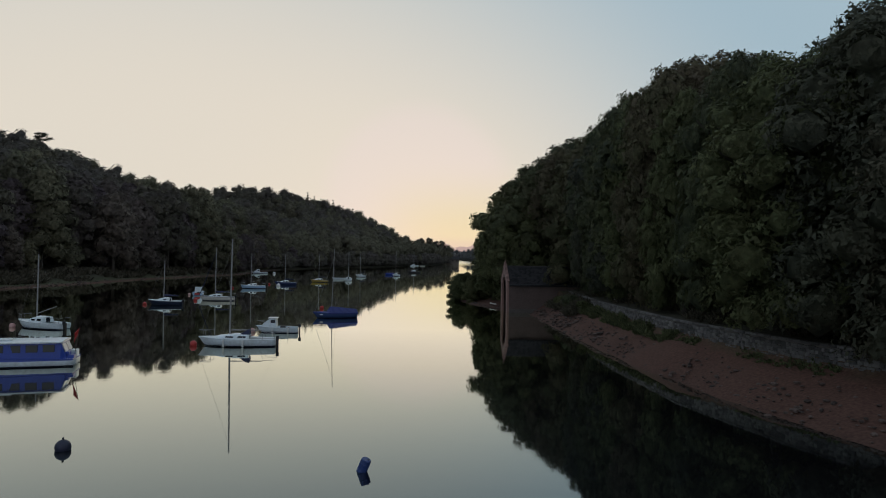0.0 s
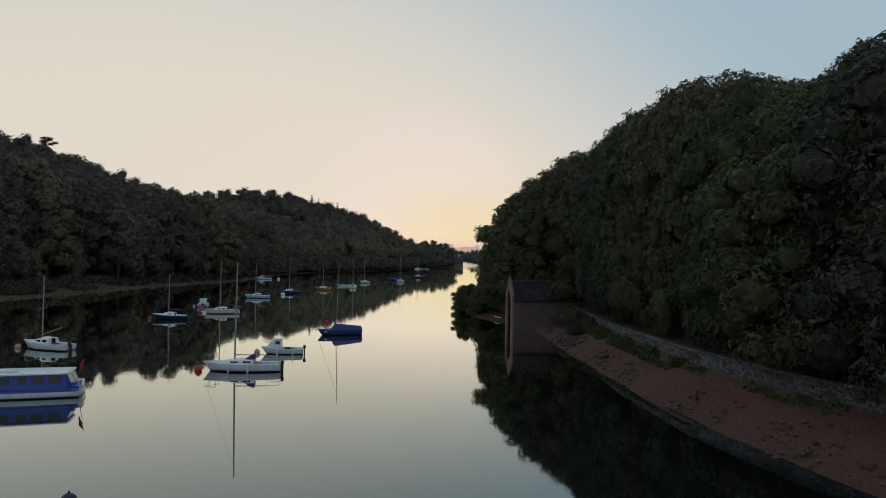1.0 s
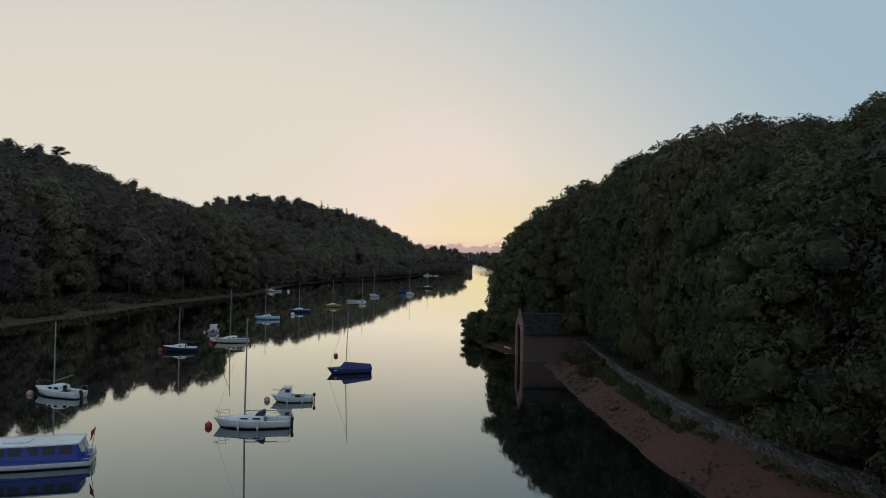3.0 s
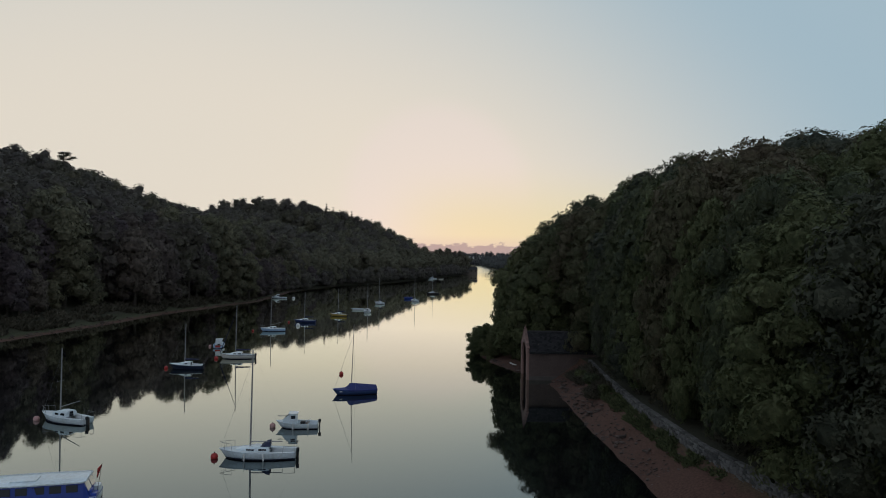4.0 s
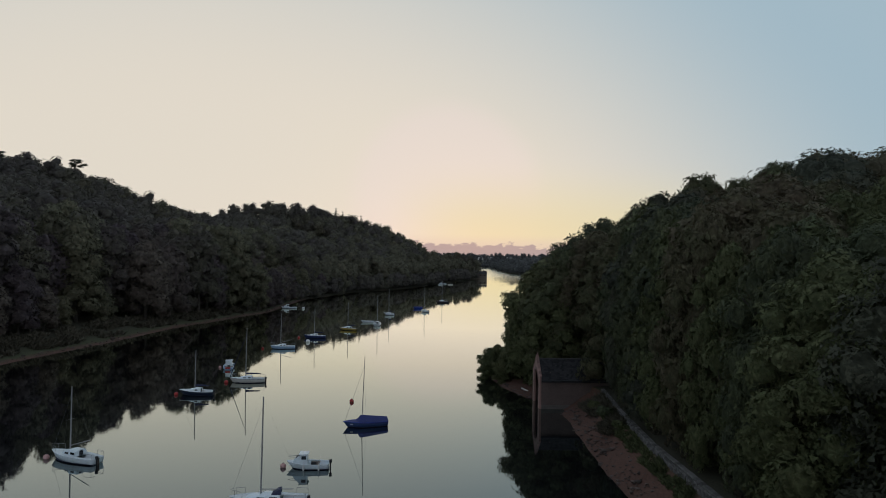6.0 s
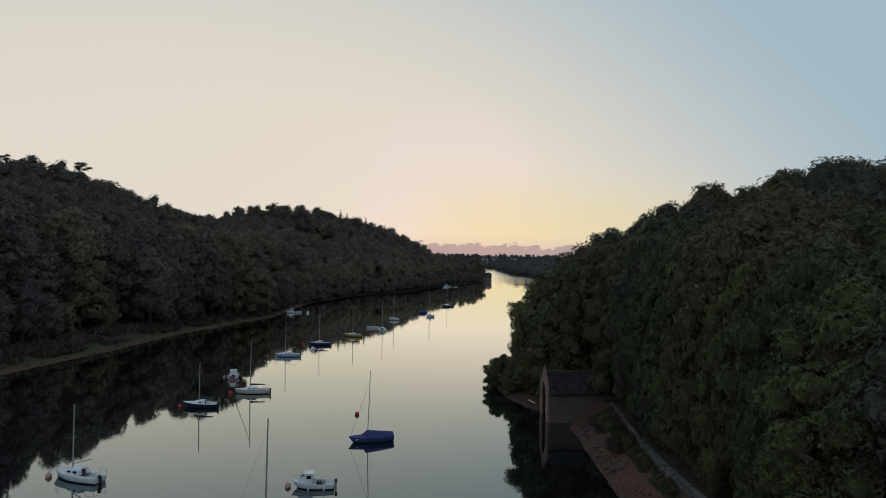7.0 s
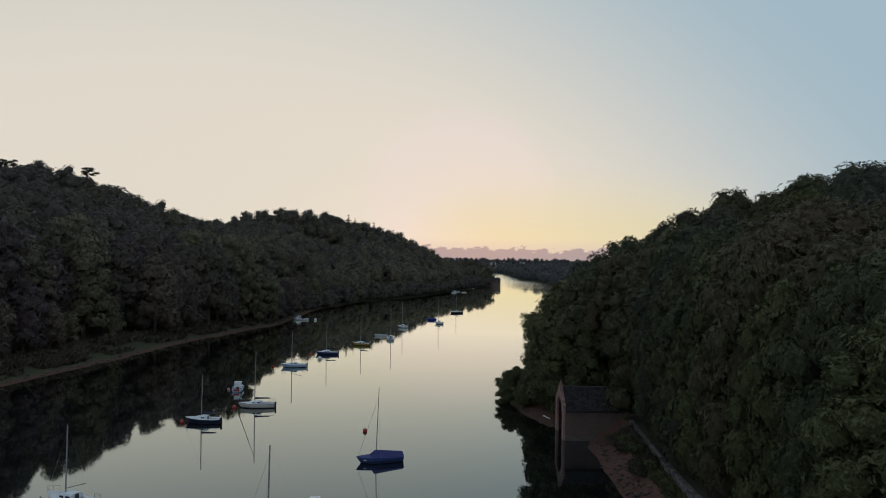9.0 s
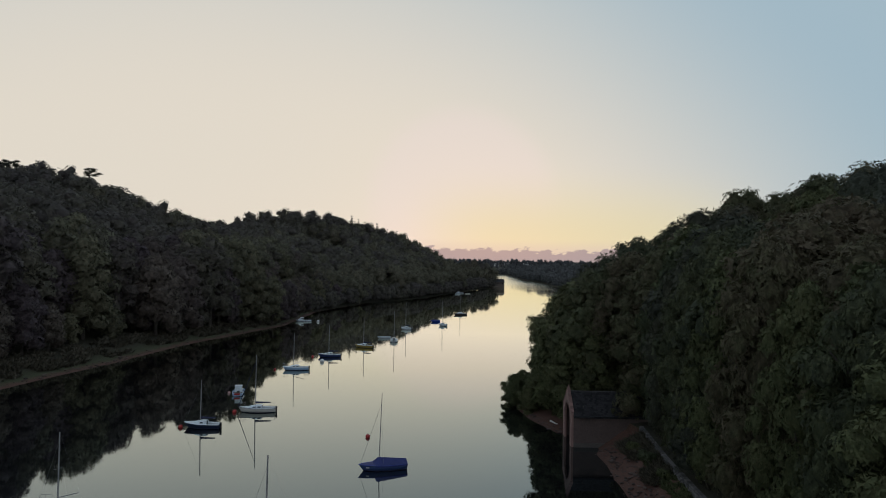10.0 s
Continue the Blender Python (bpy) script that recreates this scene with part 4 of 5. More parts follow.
    for s in (-1, 1):
        b = at(mx - 0.15)
        rail(root, "shroud", [tip - Vector((0, 0, 0.06 * mast_h)), (mx + 0.05, s * 0.42, mast_h * 0.55), (mx - 0.15, s * b[1] * 0.96, b[2])], WIRE, 0.0025)
        rail(root, "spreader", [(mx, 0, mast_h * 0.55), (mx + 0.05, s * 0.42, mast_h * 0.55)], ALU, 0.018)
    if forestay:
        if furled:
            bm = rod(bmesh.new(), (length * 0.985, 0, bow_h + 0.1), tip - Vector((0, 0, 0.1 * mast_h)), 0.055, 0.03, 8)
            part("furled_jib", bm, SAILCLOTH, root, "navy furled foresail on the forestay")
        else:
            rail(root, "forestay", [(length * 0.985, 0, bow_h), tip - Vector((0, 0, 0.08 * mast_h))], WIRE, 0.007)
    if backstay:
        rail(root, "backstay", [(0.05, 0, stern_h), tip], WIRE, 0.0025)
    if boom:
        bz = base + 0.42
        end = (mx - 0.42 * length, 0.0, bz + boom_lift)
        part("boom", rod(bmesh.new(), (mx - 0.06, 0, bz), end, 0.045, 0.04, 8), ALU, root)
        if boom == "covered":
            bm = bmesh.new()
            rings = []
            for i in range(9):
                k = i / 8
                x, z = mx - 0.08 + (end[0] - mx + 0.08) * k, bz + boom_lift * k
                hgt = 0.20 - 0.10 * k + 0.02 * math.sin(i * 2.3)
                rings.append([(x, 0.10 * math.cos(a) * (1.1 - 0.5 * k), z + 0.06 + hgt * math.sin(a) * 0.8) for a in [j * math.pi / 4 for j in range(8)]])
            part("sail_cover", loft(bm, rings), SAILCLOTH, root, "navy canvas cover over the stowed sail")
    if rails:
        for s in (-1, 1):
            pts = []
            for k in (0.99, 0.93, 0.86, 0.82):
                r = at(k * length)
                pts.append((k * length, s * r[1] * 0.9, r[2] + 0.55))
            rail(root, "pulpit_rail", pts + [(0.82 * length, s * at(0.82 * length)[1] * 0.92, at(0.82 * length)[2])])
            rail(root, "pulpit_post", [(0.93 * length, s * at(0.93 * length)[1] * 0.9, at(0.93 * length)[2] + 0.55), (0.92 * length, s * at(0.92 * length)[1] * 0.9, at(0.92 * length)[2])])
            r0, r1 = at(0.02 * length), at(0.16 * length)
            rail(root, "pushpit_rail", [(0.16 * length, s * r1[1] * 0.95, r1[2]), (0.15 * length, s * r1[1] * 0.95, r1[2] + 0.5), (0.02, s * r0[1] * 0.95, r0[2] + 0.5), (0.02, s * r0[1] * 0.3, r0[2] + 0.5)])
            rail(root, "pushpit_post", [(0.02, s * r0[1] * 0.95, r0[2] + 0.5), (0.02, s * r0[1] * 0.95, r0[2])])
    for i in range(fenders):
        x = length * (0.40 + 0.25 * i)
        r = at(x)
        fender_part(root, x, r[1] + 0.07, 0.30)
        fender_part(root, x, -r[1] - 0.07, 0.30)
    if motor:
        outboard_part(root, 0.0, stern_h - 0.1, 0.25)
    bm = box(bmesh.new(), (0.22, 0.05, 0.75), (-0.12, 0, stern_h * 0.45), 0.015)
    part("rudder", bm, TIMBER, root)
    place(root, stern, bow)
    return root


def mooring_buoy(at, r, mat, label, lift=0.45):
    r *= 0.85
    bm = ball(bmesh.new(), (0, 0, 0), r, 1.0, 3)
    root = tagged(new("mooring_buoy"), label, "buoy", "mooring buoys")
    part("float", bm, mat, root, smooth=True)
    bm = rod(bmesh.new(), (0, 0, r * 0.9), (0, 0, r * 1.16), r * 0.16, r * 0.12, 8)
    bmesh.ops.create_cone(bm, segments=8, radius1=r * 0.09, radius2=r * 0.09, depth=r * 0.3, cap_ends=True, matrix=Matrix.Translation((0, 0, r * 1.2)) @ Matrix.Rotation(1.57, 4, "X"))
    part("ring_eye", bm, BLACKRUB, root)
    root.location = (*at, r * lift)
    return root


sailing_boat("white sailing cruiser with bare mast and boom, moored on still water", (-14.2, 59.8), (-20.6, 59.1), 2.35, 0.60, 9.1, fenders=2, windows=2, bow_h=0.80, stern_h=0.62, cabin_h=0.36, cabin_span=(0.34, 0.78), hood=True)
mooring_buoy((-20.95, 58.9), 0.36, RED, "round red mooring buoy at the bow of a white cruiser")
sailing_boat("small white sailing cruiser with raised boom and open cabin door", (-37.3, 69.0), (-43.1, 71.0), 2.1, 0.60, 7.4, boom_lift=0.8, windows=2, cabin_h=0.55)
mooring_buoy((-43.3, 70.3), 0.36, PINK, "faded pink and white mooring buoy")
sailing_boat("small navy-hulled sailing boat with white deck and blue sail cover", (-38.2, 102.6), (-43.2, 102.4), 1.95, 0.55, 6.6, hull=HULL_NAVY, boom="covered", windows=1, rails=False, stripe=HULL_WHITE, bow_h=0.8, stern_h=0.6)
mooring_buoy((-43.6, 102.2), 0.34, RED, "round red mooring buoy by a navy boat")
sailing_boat("cream sailing yacht with blue furled jib and covered boom", (-33.8, 113.6), (-39.3, 112.6), 2.2, 0.55, 8.65, hull=HULL_CREAM, boom="covered", furled=True, windows=2, stripe=HULL_NAVY)
mooring_buoy((-39.7, 112.2), 0.36, RED, "round red mooring buoy ahead of a cream yacht")
sailing_boat("pale blue sailing cruiser with white cabin and raised boom", (-38.8, 152.9), (-44.0, 151.6), 2.1, 0.58, 7.64, hull=HULL_PALE, boom_lift=0.6, windows=2, stripe=HULL_WHITE)
mooring_buoy((-45.6, 151.6), 0.30, RED, "small red mooring buoy")
sailing_boat("dark blue sailing boat with white cabin and bare mast", (-36.1, 172.2), (-41.4, 171.6), 1.9, 0.52, 7.6, hull=NAVY_BOAT, boom="covered", windows=2, rails=False)
mooring_buoy((-38.6, 164.0), 0.55, FENDER, "pair of pale mooring floats")
sailing_boat("yellow-hulled sailing boat with blue sail cover", (-31.2, 189.6), (-36.2, 191.0), 1.9, 0.52, 7.6, hull=HULL_YELLOW, boom="covered", windows=1, rails=False)
sailing_boat("white sailing boat seen stern-on with twin pale fenders", (-27.4, 202.0), (-27.9, 207.6), 2.2, 0.55, 8.6, boom="", windows=2, motor=False)
sailing_boat("white sailing cruiser with dark windows and tall mast", (-26.2, 237.6), (-29.8, 238.4), 2.2, 0.55, 9.0, windows=2, boom="covered")
sailing_boat("white sailing boat with bare mast far up the lake", (-15.4, 252.6), (-18.4, 253.6), 1.9, 0.55, 9.0, windows=1, rails=False)
sailing_boat("dark-hulled sailing boat with twin mast far up the lake", (-10.0, 303.0), (-15.2, 301.0), 2.2, 0.5, 9.2, hull=HULL_DARK, windows=2, rails=False)


# ---- other boats ----
def motor_launch(label, stern, heading, length):
    """Long passenger launch: white hull, blue cabin sides with windows, flat white roof, flag at the stern."""
    root = tagged(new("motor_launch"), label, "motor launch", "moored boats")
    rows = hull_shape(length, 2.7, 0.95, 0.55, 0.35, 0.86)
    band = [(x, b, 0.42, keel) for x, b, sheer, keel in rows]
    part("hull", hull_bm(band, 0.08, None), HULL_WHITE, root, "white band above the waterline", smooth=True)
    part("topsides", loft(bmesh.new(), [[(x, -b, 0.42), (x, -b * 0.99, sheer - 0.05), (x, b * 0.99, sheer - 0.05), (x, b, 0.42)] for x, b, sheer, keel in rows]), HULL_BLUE, root, "royal blue topsides")
    part("bottom", hull_bm(band, -9, 0.08), ANTIFOUL, root, "dark antifouled bottom", smooth=True)
    part("deck", deck_bm(rows, 0.03), DECK, root)
    rub_rail(rows, root, HULL_BLUE)
    x0, x1 = 0.75, length * 0.80
    bm = bmesh.new()
    rings = []
    for x, w, z1 in ((x0 - 0.30, 1.16, 0.72), (x0, 1.22, 1.62), (length * 0.4, 1.32, 1.66), (length * 0.62, 1.25, 1.66), (x1, 1.0, 1.62), (x1 + 0.5, 0.85, 0.95)):
        rings.append([(x, -w, 0.45), (x, -w * 0.94, z1), (x, w * 0.94, z1), (x, w, 0.45)])
    cabin = part("cabin", loft(bm, rings), HULL_BLUE, root, "royal blue cabin sides")
    bm = bmesh.new()
    rings = []
    for x, w in ((x0 - 0.12, 1.16), (x0 + 0.1, 1.32), (length * 0.4, 1.42), (length * 0.62, 1.36), (x1, 1.12), (x1 + 0.25, 0.9)):
        rings.append([(x, -w, 1.62), (x, -w, 1.71), (x, -w * 0.5, 1.79), (x, w * 0.5, 1.79), (x, w, 1.71), (x, w, 1.62)])
    roof = part("roof", loft(bm, rings), HULL_WHITE, root, "flat white cabin roof")
    part("roof_hatch", box(bmesh.new(), (1.6, 1.1, 0.08), (length * 0.48, 0.3, 1.82), 0.02), HULL_WHITE, roof)
    for i in range(6):
        xa = x0 + 0.42 + i * 1.02
        for s in (-1, 1):
            k = 1.25 + 0.06 * min(1, i / 3)
            bm = bmesh.new()
            turn = Matrix.Rotation(s * 0.055, 3, "X")
            box(bm, (0.72, 0.03, 0.50), (xa + 0.3, s * (k * 0.968), 1.26), 0.012, turn)
            win = part("window", bm, DARKGLASS, cabin, "dark side window")
            box_bm = bmesh.new()
            for dz, sz in ((0.27, (0.8, 0.035, 0.04)), (-0.27, (0.8, 0.035, 0.04))):
                box(box_bm, sz, (xa + 0.3, s * (k * 0.970), 1.26 + dz), 0.0, turn)
            part("window_trim", box_bm, HULL_BLUE, win)
    # sloping stern screen and steps
    for s in (-1, 1):
        panel(root, "stern_screen", [(x0 - 0.27, s * 0.08, 0.98), (x0 - 0.27, s * 1.0, 0.98), (x0 - 0.03, s * 0.98, 1.54), (x0 - 0.03, s * 0.08, 1.54)], PALEGLASS, 0.014, "pale sloping stern window")
    part("stern_box", box(bmesh.new(), (0.42, 0.8, 0.5), (0.22, -0.5, 0.72), 0.05), HULL_WHITE, root)
    part("stern_steps", box(box(bmesh.new(), (0.5, 0.7, 0.28), (0.25, 0.55, 0.62), 0.03), (0.25, 0.7, 0.24), (0.42, 0.55, 0.86), 0.03), HULL_BLUE, root)
    part("flag_staff", rod(bmesh.new(), (0.15, 0.0, 0.5), (-0.15, 0.0, 2.55), 0.02, 0.014, 7), TIMBER, root)
    bm = bmesh.new()
    rings = []
    for i in range(7):
        k = i / 6
        x, y = -0.12 + 0.12 * k, 0.05 * math.sin(i * 1.8)
        rings.append([(x - 0.03, y - 0.01, 2.5 - 0.5 * k), (x - 0.03, y + 0.01, 2.5 - 0.5 * k), (x + 0.26 - 0.08 * k, y + 0.05, 2.2 - 0.75 * k), (x + 0.26 - 0.08 * k, y + 0.03, 2.2 - 0.75 * k)])
    part("flag", loft(bm, rings), RED, root, "limp red ensign")
    root.matrix_basis = pose(stern[0], stern[1], 0, 0, 0, heading)
    return root


def cabin_motor_boat(label, stern, bow, beam=1.75, hull=HULL_WHITE, house=HULL_WHITE, fenders=2, house_at=0.60, red_panel=False):
    """Small open motor boat with a wheelhouse forward."""
    length = (Vector(bow) - Vector(stern)).length
    root = tagged(new("motor_boat"), label, "motor boat", "moored boats")
    rows = hull_shape(length, beam, 0.70, 0.50, 0.25, 0.85)
    part("hull", hull_bm(rows, 0.07, None), hull, root, smooth=True)
    part("bottom", hull_bm(rows, -9, 0.07), ANTIFOUL, root, smooth=True)
    part("cockpit_floor", deck_bm(rows, 0.34, 0.0, 0.12, 0.0), DECK, root)
    part("foredeck", deck_bm(rows, 0.02, length * 0.64), DECK, root)
    rub_rail(rows, root, hull, 0.01, 0.035)
    xa, xb, w = length * (house_at - 0.10), length * (house_at + 0.20), beam * 0.34
    bm = bmesh.new()
    rings = [[(x, -w * k, 0.40), (x + sl, -w * k * 0.88, z), (x + sl, w * k * 0.88, z), (x, w * k, 0.40)] for x, k, z, sl in ((xa, 1, 1.42, 0.05), (xa + 0.5 * (xb - xa), 1, 1.45, 0.0), (xb, 0.85, 1.02, -0.02), (xb + 0.25, 0.72, 0.8, -0.1))]
    cab = part("wheelhouse", loft(bm, rings), house, root, "white wheelhouse")
    part("wheelhouse_roof", box(bmesh.new(), (0.55 * (xb - xa) + 0.25, w * 2.0, 0.06), (xa + 0.3 * (xb - xa), 0, 1.47), 0.02), house, cab)
    for s in (-1, 1):
        panel(cab, "window", [(xa + 0.12, s * w * 0.955, 0.98), (xa + 0.46 * (xb - xa), s * w * 0.955, 0.98), (xa + 0.46 * (xb - xa), s * w * 0.905, 1.30), (xa + 0.14, s * w * 0.905, 1.30)], DARKGLASS, 0.012)
    panel(cab, "windscreen", [(xa + 0.60 * (xb - xa), -w * 0.7, 1.36), (xa + 0.60 * (xb - xa), w * 0.7, 1.36), (xb - 0.06, w * 0.64, 1.07), (xb - 0.06, -w * 0.64, 1.07)], DARKGLASS, 0.016)
    part("thwart", box(bmesh.new(), (0.28, beam * 0.78, 0.05), (length * 0.26, 0, 0.42), 0.01), TIMBER, root)
    part("engine_box", box(bmesh.new(), (0.5, 0.45, 0.38), (length * 0.36, 0, 0.46), 0.04), BLACKRUB, root)
    for i in range(fenders):
        x = length * (0.22 + 0.36 * i)
        for s in (-1, 1):
            fender_part(root, x, s * (beam * 0.49 + 0.03), 0.28)
    if red_panel:
        panel(root, "stern_panel", [(-0.03, -0.45, 0.2), (-0.03, 0.45, 0.2), (-0.03, 0.45, 0.52), (-0.03, -0.45, 0.52)], RED, 0.02, "red panel on the transom")
    else:
        outboard_part(root, 0.0, 0.5)
    rail(root, "bow_rail", [(length * 0.7, -0.5, 0.78), (length * 0.78, -0.45, 1.1), (length * 0.96, -0.05, 1.18), (length * 0.96, 0.05, 1.18), (length * 0.78, 0.45, 1.1), (length * 0.7, 0.5, 0.78)])
    place(root, stern, bow)
    return root


def covered_dinghy(label, stern, bow, mast_h):
    """Blue sailing dinghy under a boom tent of blue cloth."""
    length = (Vector(bow) - Vector(stern)).length
    root = tagged(new("sailing_dinghy"), label, "sailing dinghy", "moored boats")
    rows = hull_shape(length, 2.0, 0.74, 0.62, 0.22, 0.80)
    part("hull", hull_bm(rows, 0.06, None), HULL_BLUE_DULL, root, smooth=True)
    part("bottom", hull_bm(rows, -9, 0.06), ANTIFOUL, root, smooth=True)
    part("foredeck", deck_bm(rows, 0.0, length * 0.5), TARP, root)
    mx = length * 0.575
    bm = bmesh.new()
    rings = []
    for i in range(12):
        k = i / 11
        x = mx + 0.55 - (mx + 0.57) * k
        j = min(17, int(x / length * 18))
        b, sh = rows[max(j, 0)][1], rows[max(j, 0)][2]
        ridge = 1.42 - 0.42 * max(0, (k - 0.10)) if k > 0.10 else 0.82 + 6.0 * k
        sag = 0.04 * math.sin(i * 2.1)
        rings.append([(x, -b - 0.03, sh - 0.16), (x, -b - 0.01, sh + 0.03), (x, -b * 0.5, sh + (ridge - sh) * 0.56 + sag), (x, 0, ridge), (x, b * 0.5, sh + (ridge - sh) * 0.56 - sag), (x, b + 0.01, sh + 0.03), (x, b + 0.03, sh - 0.16)])
    part("boat_cover", loft(bm, rings), TARP, root, "blue fabric cover tented over the boom")
    rub_rail(rows, root, HULL_BLUE, 0.01, 0.03)
    part("mast", rod(bmesh.new(), (mx, 0, 0.6), (mx - 0.25, 0, mast_h), 0.05, 0.032, 9), ALU, root)
    rail(root, "forestay", [(length * 0.96, 0, 0.74), (mx - 0.2, 0, mast_h * 0.86)], WIRE, 0.014)
    for s in (-1, 1):
        rail(root, "shroud", [(mx - 0.35, s * 0.95, 0.66), (mx - 0.2, 0, mast_h * 0.84)], WIRE, 0.006)
    for s in (-1, 1):
        q = rows[15]
        panel(root, "hull_mark", [(length * 0.80, s * (rows[14][1] * 0.985 + 0.014), 0.40), (length * 0.86, s * (rows[15][1] * 0.97 + 0.02), 0.40), (length * 0.86, s * (rows[15][1] * 0.99 + 0.02), 0.52), (length * 0.80, s * (rows[14][1] * 0.995 + 0.014), 0.52)], FENDER, 0.008, "small white bar on the hull")
    place(root, stern, bow)
    return root


def rowing_boat(label, stern, bow, hull, cover=None):
    length = (Vector(bow) - Vector(stern)).length
    root = tagged(new("dinghy"), label, "dinghy", "moored boats")
    rows = hull_shape(length, 1.5, 0.6, 0.48, 0.2, 0.8)
    part("hull", hull_bm(rows, -9, None), hull, root, smooth=True)
    rub_rail(rows, root, hull)
    if cover:
        part("boat_cover", deck_bm(rows, -0.05, 0.0, -0.03, 0.45), cover, root)
    else:
        part("floor", deck_bm(rows, 0.3, 0.0, 0.12, 0.0), TIMBER, root)
        for k in (0.25, 0.5, 0.72):
            part("thwart", box(bmesh.new(), (0.22, 1.2 if k < 0.6 else 0.9, 0.04), (k * length, 0, 0.4), 0.01), TIMBER, root)
    place(root, stern, bow)
    return root


motor_launch("long launch with royal blue sides, white roof and red ensign", (-25.4, 48.6), 196, 9.5)
cabin_motor_boat("small white motor boat with wheelhouse and two hanging fenders", (-14.4, 69.9), (-18.5, 69.5))
mooring_buoy((-18.9, 69.6), 0.34, PINK, "faded pink mooring buoy ahead of a motor boat")
covered_dinghy("blue sailing dinghy with a blue cover tented over its boom", (-10.8, 87.7), (-15.9, 85.8), 8.55)
mooring_buoy((-17.3, 100.2), 0.36, RED, "round red mooring buoy on the open water")
cabin_motor_boat("small white and blue motor boat with a red stern panel", (-43.6, 124.0), (-44.6, 128.4), 1.9, HULL_PALE, HULL_WHITE, 0, 0.45, True)
mooring_buoy((-45.8, 126.2), 0.3, PINK, "pale mooring buoy by a motor boat")
mooring_buoy((-42.6, 171.4), 0.32, RED, "dull red mooring buoy by a blue boat")
rowing_boat("low white rowing boat on its mooring", (-29.6, 212.4), (-33.6, 211.8), HULL_WHITE)
rowing_boat("small boat under a pale blue cover", (-18.8, 268.0), (-22.2, 267.0), HULL_BLUE, TARP)
cabin_motor_boat("white motor boat moored under the far point", (-65.0, 258.6), (-70.4, 257.0), 2.0, HULL_WHITE, HULL_WHITE, 0)
mooring_buoy((-62.4, 258.0), 0.6, FENDER, "large white mooring float off the far point")
rowing_boat("white dinghy among boats off the far boathouse", (-19.0, 470.0), (-22.0, 466.0), HULL_WHITE)
rowing_boat("pale dinghy among boats off the far boathouse", (-15.5, 474.0), (-12.0, 476.0), HULL_CREAM)
cabin_motor_boat("white cabin boat moored off the far boathouse", (-17.0, 482.0), (-22.0, 480.0), 2.0, HULL_WHITE, HULL_WHITE, 0)
mooring_buoy((-15.0, 27.8), 0.36, NAVY_FLOAT, "round near-black mooring buoy on open water", 0.35)


def floating_drum(at):
    """Plastic drum float, tilted as it rides."""
    root = tagged(new("drum_float"), "tilted dark blue plastic drum used as a float", "float")
    rings = []
    for z, r in ((-0.34, 0.15), (-0.32, 0.18), (-0.12, 0.19), (-0.10, 0.20), (-0.07, 0.19), (0.12, 0.19), (0.15, 0.20), (0.18, 0.19), (0.30, 0.185), (0.33, 0.16)):
        rings.append([(r * math.cos(a), r * math.sin(a), z) for a in [j * math.pi / 10 for j in range(20)]])
    part("drum", loft(bmesh.new(), rings), BLUEPLASTIC, root, smooth=False)
    part("cap", rod(bmesh.new(), (0.07, 0, 0.32), (0.07, 0, 0.36), 0.035, 0.035, 10), BLACKRUB, root)
    root.matrix_basis = pose(at[0], at[1], 0.16, 8, 22, 0)
    return root


floating_drum((-2.8, 25.7))


